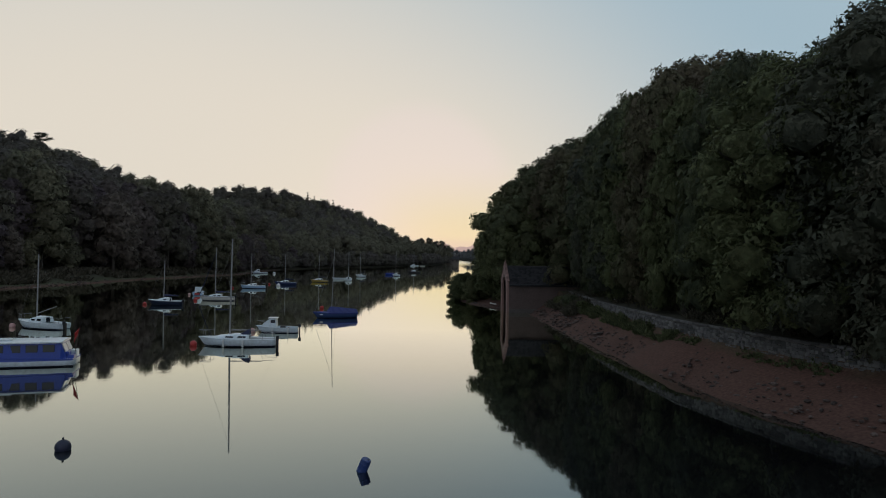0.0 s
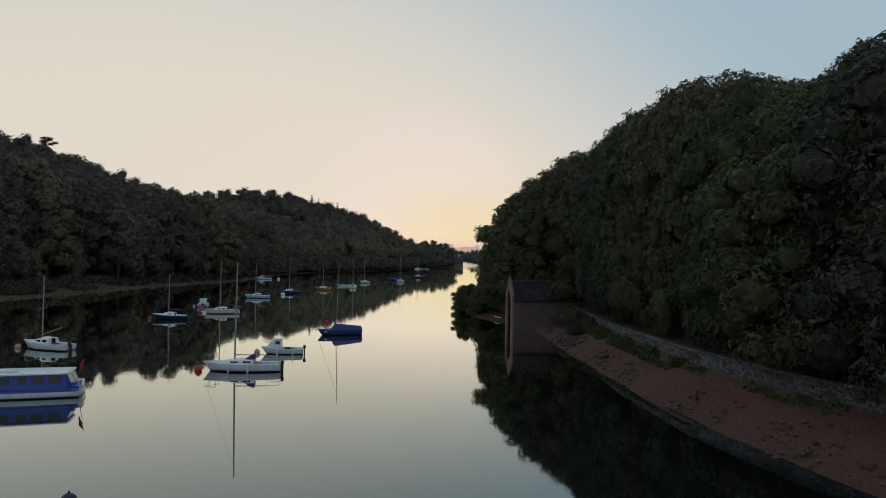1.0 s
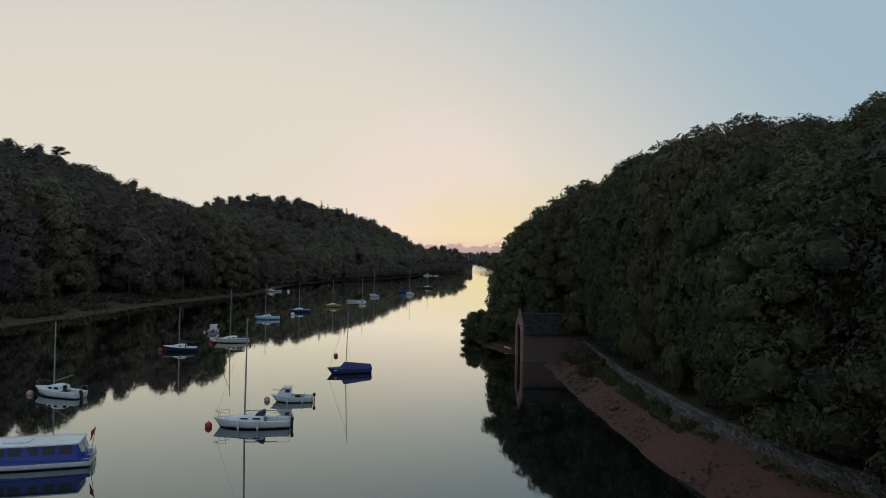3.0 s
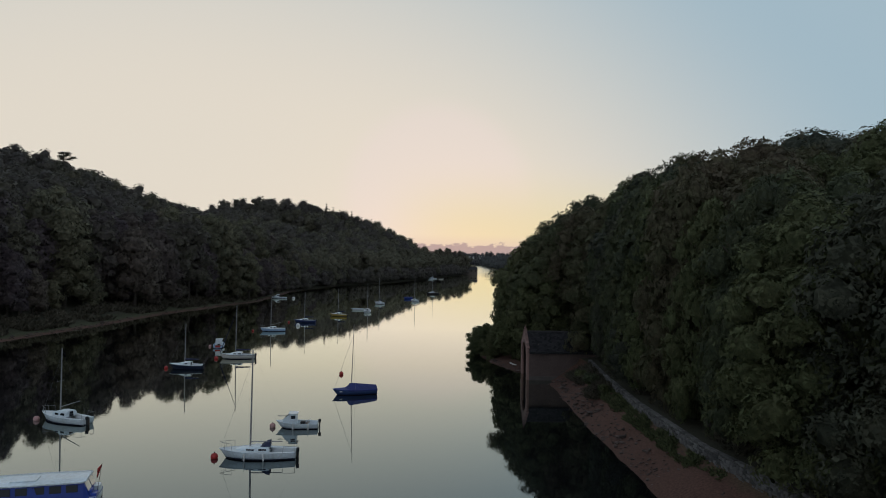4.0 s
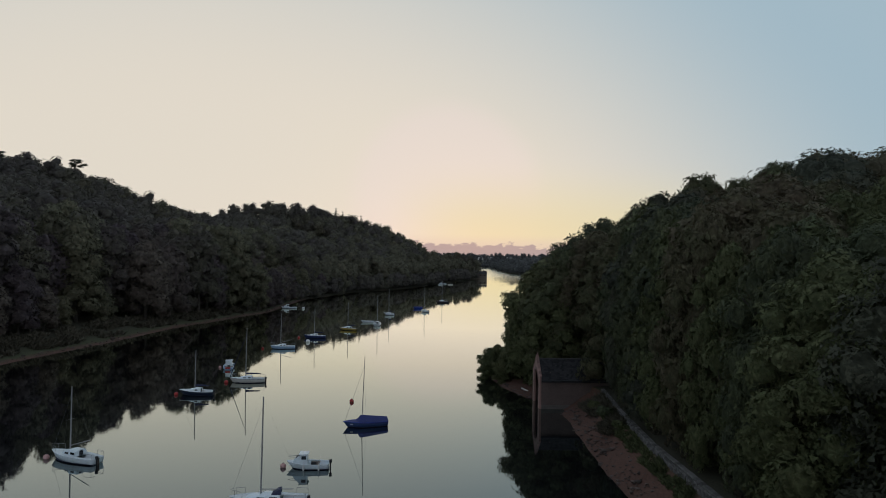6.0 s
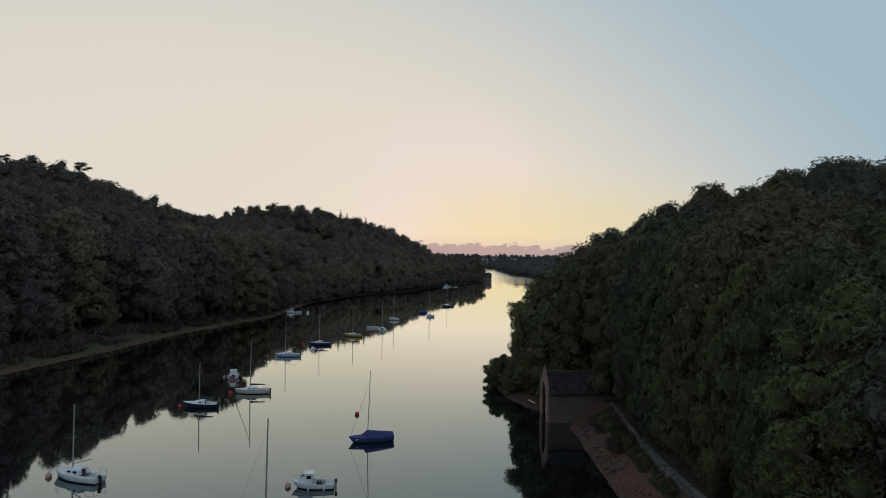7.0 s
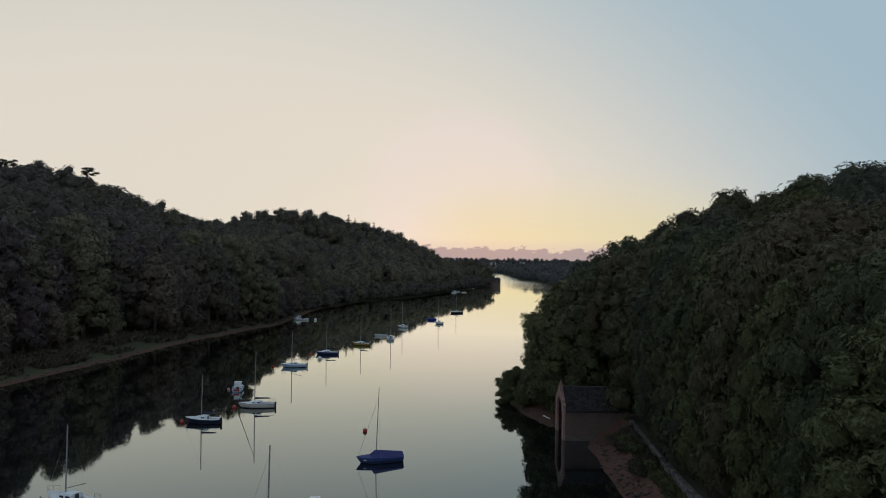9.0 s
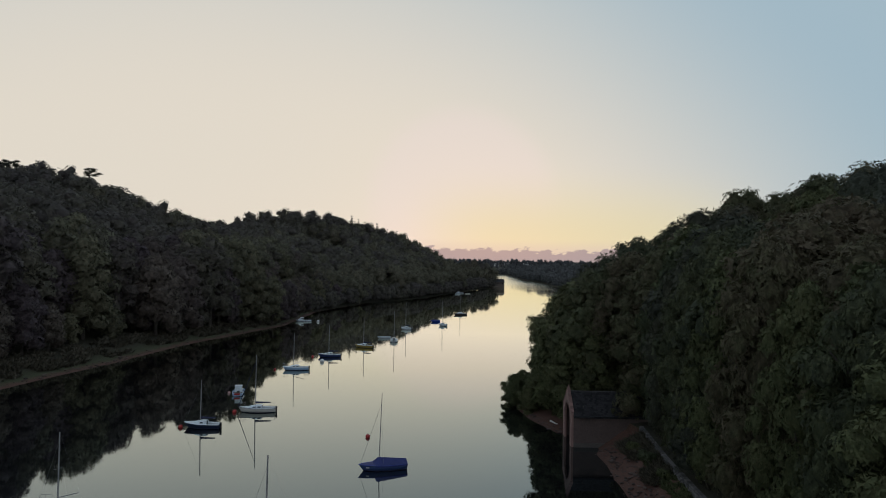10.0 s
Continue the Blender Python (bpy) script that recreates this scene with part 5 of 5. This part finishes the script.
# ---- boathouse ----
def boathouse():
    """Stone boathouse: gable with a tall arch over the water, low side walls, slate roof."""
    root = tagged(new("boathouse"), "red sandstone boathouse with a tall arch over the water and dark slate roof", "boathouse")
    half, length, eave, apex = 3.2, 10.5, 4.0, 6.5
    thick, arch_w, spring, crown = 0.26, 1.95, 3.1, 5.0
    # gable wall with the arch cut through it, in the plane x = 0, local y across
    def arch(k):
        return [(-arch_w * math.cos(a), spring + (crown - spring) * math.sin(a)) for a in [math.pi * i / k for i in range(k + 1)]]

    def gable_bm(x0, x1):
        bm = bmesh.new()
        inner = [(-arch_w, -1.2)] + arch(14) + [(arch_w, -1.2)]
        outer = []
        for y, z in inner:
            if z <= spring + 0.01:
                outer.append((math.copysign(half, y), z if z < 0 else eave + 0.1))
            else:
                t = y / arch_w * half
                outer.append((t, apex + 0.35 - (apex - eave) * abs(t) / half))
        faces = []
        for x in (x0, x1):
            a = [bm.verts.new((x, y, z)) for y, z in inner]
            b = [bm.verts.new((x, y, z)) for y, z in outer]
            faces.append((a, b))
        (a0, b0), (a1, b1) = faces
        for i in range(len(inner) - 1):
            bm.faces.new((a0[i], a0[i + 1], b0[i + 1], b0[i]))
            bm.faces.new((a1[i], b1[i], b1[i + 1], a1[i + 1]))
            bm.faces.new((a0[i], a1[i], a1[i + 1], a0[i + 1]))
            bm.faces.new((b0[i], b0[i + 1], b1[i + 1], b1[i]))
        bmesh.ops.recalc_face_normals(bm, faces=bm.faces)
        return bm

    # dark boarded backing, added inside the arch so the opening reads as shaded
    backing = part("water_gate", box(bmesh.new(), (0.10, arch_w * 2 + 0.4, crown + 1.0), (thick + 1.45, 0, (crown - 1.0) / 2 - 0.05)), TIMBER, root, "dark boarded backing added to darken the arch opening")
    for i in range(16):
        part("board", box(bmesh.new(), (0.05, 0.24, crown + 0.9), (thick + 1.37, -1.95 + 0.26 * i, (crown - 1.0) / 2 - 0.05), 0.01), TIMBER, backing)
    gable = part("gable_wall", gable_bm(0, thick), REDSTONE, root, "red sandstone gable with tall arch")
    # voussoirs round the arch, a touch proud
    pts = arch(13)
    for i in range(13):
        (y0, z0), (y1, z1) = pts[i], pts[i + 1]
        k = 1.24
        q = [(y0, z0), (y1, z1), (y1 * k, spring + (z1 - spring) * 1.2), (y0 * k, spring + (z0 - spring) * 1.2)]
        cy, cz = sum(a for a, b in q) / 4, sum(b for a, b in q) / 4
        q = [(cy + (a - cy) * 0.95, cz + (b - cz) * 0.95) for a, b in q]
        part("voussoir", loft(bmesh.new(), [[(-0.025, a, b) for a, b in q], [(0.1, a, b) for a, b in q]]), REDSTONE, gable)
    # the jambs' quoins
    for s in (-1, 1):
        for i in range(9):
            w = 0.42 if i % 2 else 0.28
            part("quoin", box(bmesh.new(), (0.10, w, 0.36), (0.03, s * (arch_w + w / 2 + 0.02), 0.25 + i * 0.38), 0.02), REDSTONE, gable)
        # coping up the gable
        for i in range(8):
            t0, t1 = i / 8, (i + 1) / 8
            a = Vector((thick / 2, s * half * (1 - t0), eave + 0.42 + (apex - eave) * t0))
            b = Vector((thick / 2, s * half * (1 - t1), eave + 0.42 + (apex - eave) * t1))
            d = (b - a)
            turn = Matrix.Rotation(math.atan2(d.z, d.y), 3, "X")
            part("coping", box(bmesh.new(), (thick + 0.12, d.length * 0.97, 0.13), (a + b) / 2 + Vector((0, 0, 0.02)), 0.02, turn), REDSTONE, gable)
    rings = [[(thick / 2 + r * math.cos(a), r * math.sin(a), z) for a in [math.pi / 4 + j * math.pi / 2 for j in range(4)]] for z, r in ((apex + 0.35, 0.26), (apex + 0.55, 0.24), (apex + 0.60, 0.12), (apex + 0.95, 0.04))]
    part("finial", loft(bmesh.new(), rings), REDSTONE, gable, "small pointed stone finial")
    # side and back walls in courses
    for s in (-1, 1):
        side = part("side_wall", box(bmesh.new(), (length - thick, 0.5, eave + 1.2), ((length + thick) / 2, s * (half - 0.25), (eave - 1.2) / 2)), WALLSTONE, root, "brown stone side wall")
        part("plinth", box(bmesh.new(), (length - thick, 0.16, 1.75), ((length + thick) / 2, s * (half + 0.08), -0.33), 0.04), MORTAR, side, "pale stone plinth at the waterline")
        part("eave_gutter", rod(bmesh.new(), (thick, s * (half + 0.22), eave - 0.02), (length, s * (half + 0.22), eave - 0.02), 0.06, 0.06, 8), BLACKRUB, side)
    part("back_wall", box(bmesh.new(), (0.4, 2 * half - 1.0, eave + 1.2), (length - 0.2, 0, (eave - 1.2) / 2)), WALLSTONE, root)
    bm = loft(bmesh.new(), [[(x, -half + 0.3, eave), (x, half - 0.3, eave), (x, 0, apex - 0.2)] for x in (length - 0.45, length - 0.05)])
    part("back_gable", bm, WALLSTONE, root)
    # roof: overlapping slate courses on boards
    rng = random.Random(3)
    for s in (-1, 1):
        slope = math.atan2(apex - eave, half)
        run = math.hypot(half + 0.3, (apex - eave) * (half + 0.3) / half)
        roof = part("roof_slope", loft(bmesh.new(), [[(x, s * (half + 0.28), eave - 0.25 * math.tan(slope) + 0.02), (x, 0, apex - 0.02), (x, 0, apex - 0.12), (x, s * (half + 0.28), eave - 0.25 * math.tan(slope) - 0.08)] for x in (thick, length + 0.15)]), SLATE, root, "dark slate roof slope")
        verts, faces = [], []
        rows_n = 15
        for r in range(rows_n):
            u0, u1 = run * r / rows_n, run * (r + 1.25) / rows_n
            x = thick + 0.01 - (0.17 if r % 2 else 0)
            while x < length + 0.1:
                w = 0.36
                x0, x1 = max(x + 0.006, thick), min(x + w - 0.006, length + 0.15)
                if x1 - x0 > 0.05:
                    lift = rng.uniform(-0.012, 0.0)
                    k = len(verts)
                    for u, h in ((u0, 0.045 + lift), (u1, 0.012)):
                        for xx in (x0, x1):
                            for dh in (0, -0.012):
                                y = half + 0.30 - u * math.cos(slope)
                                verts.append((xx, s * (y + (h + dh) * math.sin(slope)), eave - 0.27 * math.tan(slope) + u * math.sin(slope) + (h + dh) * math.cos(slope)))
                    faces += [(k, k + 2, k + 6, k + 4), (k + 1, k + 5, k + 7, k + 3), (k, k + 1, k + 3, k + 2), (k, k + 4, k + 5, k + 1), (k + 2, k + 3, k + 7, k + 6)]
                x += w
        slates = mesh_object("slate_covering", verts, faces, SLATE_ISLAND)
        slates.parent = roof
        tagged(slates, kind="stuff")
    bm = rod(bmesh.new(), (thick, 0, apex + 0.03), (length + 0.15, 0, apex + 0.03), 0.09, 0.09, 8)
    part("ridge_tiles", bm, GREYSTONE, root, "pale ridge tiles")
    root.matrix_basis = pose(9.0, 101.9, 0, 0, 0, 3.2)
    return root


boathouse()


# ---- shore clutter ----
def fallen_pole(name, label, a, b, r, mat):
    bm = bmesh.new()
    a, b = Vector(a), Vector(b)
    for i in range(4):
        p0, p1 = a.lerp(b, i / 4), a.lerp(b, (i + 1) / 4)
        rod(bm, p0 + Vector((0, 0, 0.02 * math.sin(i * 2))), p1 + Vector((0, 0, 0.02 * math.sin(i * 2 + 2))), r * (1 - 0.08 * i), r * (0.92 - 0.08 * i), 9)
    ob = part(name, bm, mat)
    return tagged(ob, label, "log")


fallen_pole("driftwood_pole", "bleached white pole lying on the sand spit", (7.65, 110.9, ground_z(7.65, 110.9) + 0.12), (8.45, 109.1, ground_z(8.45, 109.1) + 0.08), 0.12, PALEWOOD)
fallen_pole("fallen_log", "pale log lying on the path above the wall", (22.0, 51.4, ground_z(22.0, 51.4) + 0.12), (23.2, 50.2, ground_z(23.2, 50.2) + 0.12), 0.13, PALEWOOD)


def scatter_stones(name, label, count, side, y_range, s_range, sizes, seed):
    """Loose stones over the shore, as one mesh."""
    rng = random.Random(seed)
    verts, faces = [], []
    base = bmesh.new()
    bmesh.ops.create_icosphere(base, subdivisions=1, radius=1)
    base.verts.index_update()
    bv, bf = [v.co.copy() for v in base.verts], [tuple(v.index for v in f.verts) for f in base.faces]
    base.free()
    for _ in range(count):
        y, s = rng.uniform(*y_range), rng.triangular(*s_range)
        w = wall_gap(y)
        x = along(RIGHT_SHORE, y) + s * w / 4 if side > 0 else along(LEFT_SHORE, y) - s
        r = rng.uniform(sizes[0], sizes[1]) * rng.choice((0.6, 0.7, 1, 1.4))
        z = ground_z(x, y)
        k = len(verts)
        sx, sy, sz, a = rng.uniform(0.8, 1.5), rng.uniform(0.7, 1.2), rng.uniform(0.4, 0.7), rng.uniform(0, 6.28)
        for v in bv:
            j = rng.uniform(0.82, 1.12)
            px, py = v.x * sx * r * j, v.y * sy * r * j
            verts.append((x + px * math.cos(a) - py * math.sin(a), y + px * math.sin(a) + py * math.cos(a), z + v.z * sz * r * j + 0.1 * r))
        faces += [tuple(k + i for i in f) for f in bf]
    return tagged(mesh_object(name, verts, faces, PEBBLE), label, "stones", kind="stuff")


scatter_stones("shore_stones", "scattered brown stones along the sandy shore", 900, 1, (24, 97), (-0.3, 3.8, 0.6), (0.05, 0.16), 4)
scatter_stones("shore_boulders", "larger stones near the water by the boathouse", 80, 1, (60, 97), (-0.2, 3.0, 0.5), (0.14, 0.30), 6)
scatter_stones("spit_stones", "stones on the low sand spit", 160, 1, (105.6, 124), (-0.2, 3.0, 0.6), (0.08, 0.2), 7)
scatter_stones("far_shore_stones", "pale stones along the far shore", 600, -1, (90, 320), (-0.3, 3.0, 0.8), (0.1, 0.3), 8)


def scrub(name, label, spots, mat, blades, size, seed, spread=0.5, lean=0.6):
    """Tufts of grass, reed and low scrub as one mesh of tapered folded blades."""
    rng = np.random.default_rng(seed)
    verts, faces = [], []
    for x, y, z, h in spots:
        for _ in range(blades):
            a, q = rng.uniform(0, 6.28), rng.uniform(0, spread) * h
            bx, by = x + q * math.cos(a), y + q * math.sin(a)
            d = np.array([rng.normal(0, lean), rng.normal(0, lean), 1.0])
            d /= np.linalg.norm(d)
            hh = h * rng.uniform(0.5, 1.1)
            t = np.cross(d, rng.normal(size=3))
            t = t / (np.linalg.norm(t) + 1e-9) * size * rng.uniform(0.6, 1.3)
            k = len(verts)
            o = np.array([bx, by, z - 0.05])
            m = o + d * hh * 0.6
            e = o + d * hh + np.array([d[0], d[1], -0.25]) * hh * 0.25
            verts += [o - t * 0.5, o + t * 0.5, m + t, m - t, e]
            faces += [(k, k + 1, k + 2, k + 3), (k + 3, k + 2, k + 4)]
    return tagged(mesh_object(name, verts, faces, mat), label, "scrub", kind="stuff")


def shore_spots(count, side, y_range, s_range, h_range, seed, clump=0.0):
    rng, spots = random.Random(seed), []
    while len(spots) < count:
        y, s = rng.uniform(*y_range), rng.uniform(*s_range)
        x = along(RIGHT_SHORE, y) + (s * wall_gap(y) / 4 if s < 4 else s + wall_gap(y) - 4) if side > 0 else along(LEFT_SHORE, y) - s
        if clump and noise.noise((x * 0.18, y * 0.18, seed)) < clump - 0.5:
            continue
        if side > 0 and 8 < x < 21 and 97.5 < y < 106:
            continue
        spots.append((x, y, ground_z(x, y), rng.uniform(*h_range)))
    return spots


scrub("bank_scrub", "dull green reeds and low scrub on the far bank", shore_spots(1700, -1, (95, 330), (3.0, 12), (0.6, 2.0), 31, 0.35), SCRUB, 15, 0.18, 41)
scrub("wall_foot_grass", "rough green grass and weeds at the foot of the wall", shore_spots(620, 1, (54, 96), (2.7, 3.95), (0.25, 0.75), 32, 0.28), GRASS, 26, 0.04, 42)
scrub("wall_foot_grass", "sparse grass along the wall's foot", shore_spots(240, 1, (26, 58), (3.0, 3.95), (0.12, 0.4), 33, 0.5), GRASS, 20, 0.035, 43)
scrub("wall_bank_scrub", "brambles and weeds by the boathouse", shore_spots(260, 1, (80, 97), (1.9, 4.0), (0.4, 1.3), 34, 0.4), SCRUB, 36, 0.06, 44)
scrub("path_scrub", "low undergrowth along the path above the wall", shore_spots(600, 1, (24, 97), (5.2, 10), (0.3, 1.0), 35, 0.35), SCRUB, 24, 0.06, 45)


def bush(at, r, label, seed):
    rng = np.random.default_rng(seed)
    root = tagged(new("bush"), label, "bush")
    lobes = [(r * 0.5 * math.cos(i * 2.2), r * 0.5 * math.sin(i * 2.2), r * (0.45 + 0.12 * (i % 3)), r * rng.uniform(0.45, 0.6)) for i in range(6)]
    v, f, inner, q = crown_mesh("leaves", lobes, 1800, 0.18, rng, 1)
    tri_object("leaves", v, f, LEAF[1], inner, q).parent = root
    bm = bmesh.new()
    for i in range(5):
        rod(bm, (0, 0, -0.2), (0.5 * r * math.cos(i * 1.3), 0.5 * r * math.sin(i * 1.3), r * 0.7), 0.05, 0.02, 6)
    part("stems", bm, BARK, root)
    root.location = (at[0], at[1], ground_z(*at))
    return root


bush((16.0, 85.5), 1.3, "rounded green bush at the foot of the wall", 51)
bush((15.6, 91.0), 1.1, "low green bush on the bank by the boathouse", 52)
bush((16.2, 80.0), 0.9, "small green bush against the wall", 53)
bush((26.6, 38.2), 0.8, "small dark bush on top of the wall's end", 54)


# ---- the far point, field and distant buildings ----
def house(name, label, at, size, turn, wall, roof_mat, windows=4, floor_z=None, category="house"):
    """A gabled building with walls, roof, door and window parts."""
    w, d, h = size
    root = tagged(new(name), label, category)
    part("wall", box(bmesh.new(), (w, d, h + 1.5), (0, 0, h / 2 - 0.75)), wall, root)
    rise = d * 0.32
    part("gable", loft(bmesh.new(), [[(x, -d / 2, h), (x, d / 2, h), (x, 0, h + rise)] for x in (-w / 2, w / 2)]), wall, root)
    for s in (-1, 1):
        bm = loft(bmesh.new(), [[(x, 0, h + rise + 0.12), (x, s * (d / 2 + 0.4), h - 0.13), (x, s * (d / 2 + 0.4), h - 0.28), (x, 0, h + rise)] for x in (-w / 2 - 0.3, w / 2 + 0.3)])
        part("roof", bm, roof_mat, root)
    part("chimney", box(bmesh.new(), (0.7, 0.7, 1.4), (w * 0.3, 0, h + rise + 0.3)), wall, root)
    for i in range(windows):
        x = -w / 2 + w * (i + 0.5) / windows
        win = part("window", box(bmesh.new(), (1.0, 0.12, 1.1), (x, -d / 2 - 0.02, h * 0.55)), DARKGLASS, root)
        part("sill", box(bmesh.new(), (1.2, 0.25, 0.1), (x, -d / 2 - 0.08, h * 0.55 - 0.6)), wall, win)
    root.matrix_basis = pose(at[0], at[1], ground_z(*at) if floor_z is None else floor_z, 0, 0, turn)
    return root


house("lake_boathouse", "dark timber boathouse on stilts at the tip of the far point", (8.0, 598.0), (10.5, 7, 3.0), 8, TIMBER, SLATE, 3, 1.5, "boathouse")
house("lake_boathouse", "low dark boathouse among trees on the far point", (-3.5, 590.0), (8, 6, 2.6), 10, TIMBER, SLATE, 2, 0.8, "boathouse")


def jetty(a, b, width, label):
    root = tagged(new("jetty"), label, "jetty")
    a, b = Vector((*a, 0)), Vector((*b, 0))
    d = b - a
    n = int(d.length / 0.5)
    for i in range(n):
        part("plank", box(bmesh.new(), (0.42, width, 0.08), (i * 0.5 + 0.2, 0, 0.85)), TIMBER, root)
    for i in range(int(d.length / 3) + 1):
        for s in (-1, 1):
            part("post", rod(bmesh.new(), (i * 3, s * width * 0.45, -1.5), (i * 3, s * width * 0.45, 1.5), 0.13, 0.12, 8), TIMBER, root)
    root.matrix_basis = pose(a.x, a.y, 0, 0, 0, math.degrees(math.atan2(d.y, d.x)))
    return root


jetty((-6, 578), (9, 586), 3.0, "timber jetty on posts by the far boathouse")
house("field_cottage", "white cottage at the edge of a hillside field", (-112, 492), (6, 4.5, 2.6), 20, RENDERWALL, SLATE, 3)
for i, (x, y) in enumerate(((22, 1560), (46, 1600), (88, 1580))):
    house("village_house", "distant white house among trees beyond the lake", (x, y), (11, 7, 5), 10 * i, RENDERWALL, SLATE, 4, end_height(y) + 2.0)
scrub("hill_field", "open green pasture on the wooded hillside", [(x, y, ground_z(x, y), 0.8) for x, y in [(tree_rng.uniform(-133, -101), tree_rng.uniform(479, 519)) for _ in range(2200)]], GRASS, 6, 0.5, 46)


# ---- retaining wall: core, coping and stones ----
def stone_wall():
    root = tagged(new("retaining_wall"), "grey rubble stone retaining wall with coping above the sand", "wall")
    base, top = 0.9, 3.12
    length = [0.0]
    ys = np.arange(16, 98.4, 0.5)
    pts = [Vector((along(WALL_LINE, y), y, 0)) for y in ys]
    for a, b in zip(pts, pts[1:]):
        length.append(length[-1] + (b - a).length)
    rings = []
    for i, q in enumerate(pts):
        d = (pts[min(i + 1, len(pts) - 1)] - pts[max(i - 1, 0)]).normalized()
        out = Vector((-d.y, d.x, 0))
        rings.append([tuple(q + out * 0.0 + Vector((0, 0, base))), tuple(q + out * -0.06 + Vector((0, 0, top))), tuple(q + out * -0.55 + Vector((0, 0, top))), tuple(q + out * -0.55 + Vector((0, 0, base)))])
    part("core", loft(bmesh.new(), rings), MORTAR, root)
    rng = random.Random(9)
    stones = []
    for k in range(9):
        z = base + 0.30 + k * 0.215
        u = rng.uniform(0, 0.3)
        while u < length[-1] - 0.5:
            w = rng.uniform(0.16, 0.50)
            stones.append((u + w / 2, z + rng.uniform(-0.045, 0.045), w - 0.01, 0.215 + rng.uniform(-0.035, 0.045)))
            u += w
    u = 0.0
    while u < length[-1] - 0.6:
        w = rng.uniform(0.5, 0.8)
        stones.append((u + w / 2, top + 0.07, w - 0.025, 0.16))
        u += w
    shapes = []
    for v in range(6):
        bm = bmesh.new()
        bmesh.ops.create_cube(bm, size=1)
        bmesh.ops.bevel(bm, geom=bm.edges[:], offset=0.12, segments=1, affect="EDGES")
        for q in bm.verts:
            q.co += Vector((noise.noise(q.co * 3 + Vector((v, 0, 0))), noise.noise(q.co * 3 + Vector((0, v, 5))), noise.noise(q.co * 3 + Vector((2, 0, v))))) * 0.10
        me = bpy.data.meshes.new("stone")
        bm.to_mesh(me)
        bm.free()
        me.materials.append(GREYSTONE)
        shapes.append(me)
    count, rest_v, rest_f = 0, [], []
    for u, z, w, h in stones:
        y = float(np.interp(u, length, ys))
        x = along(WALL_LINE, y)
        dxy = Vector((along(WALL_LINE, y + 0.4) - along(WALL_LINE, y - 0.4), 0.8, 0)).normalized()
        coping = z > top
        depth = 0.46 if coping else 0.24
        out = Vector((-dxy.y, dxy.x, 0)) * (-0.17 if coping else 0.02 - 0.03 * (z - base) + rng.uniform(-0.03, 0.03))
        m = Matrix.Translation(Vector((x, y, z)) + out) @ Matrix.Rotation(math.atan2(dxy.y, dxy.x), 4, "Z") @ Matrix.Diagonal((w, depth, h, 1))
        me = rng.choice(shapes)
        if 40 < y < 50 and count < 290:
            ob = new("stone" if not coping else "coping_stone", me)
            ob.parent = root
            ob.matrix_basis = m
            count += 1
        else:
            k = len(rest_v)
            rest_v += [tuple(m @ v.co) for v in me.vertices]
            rest_f += [tuple(k + i for i in p.vertices) for p in me.polygons]
    rest = mesh_object("rubble", rest_v, rest_f, GREYSTONE_ISLAND)
    rest.parent = root
    tagged(rest, kind="stuff")
    return root


stone_wall()
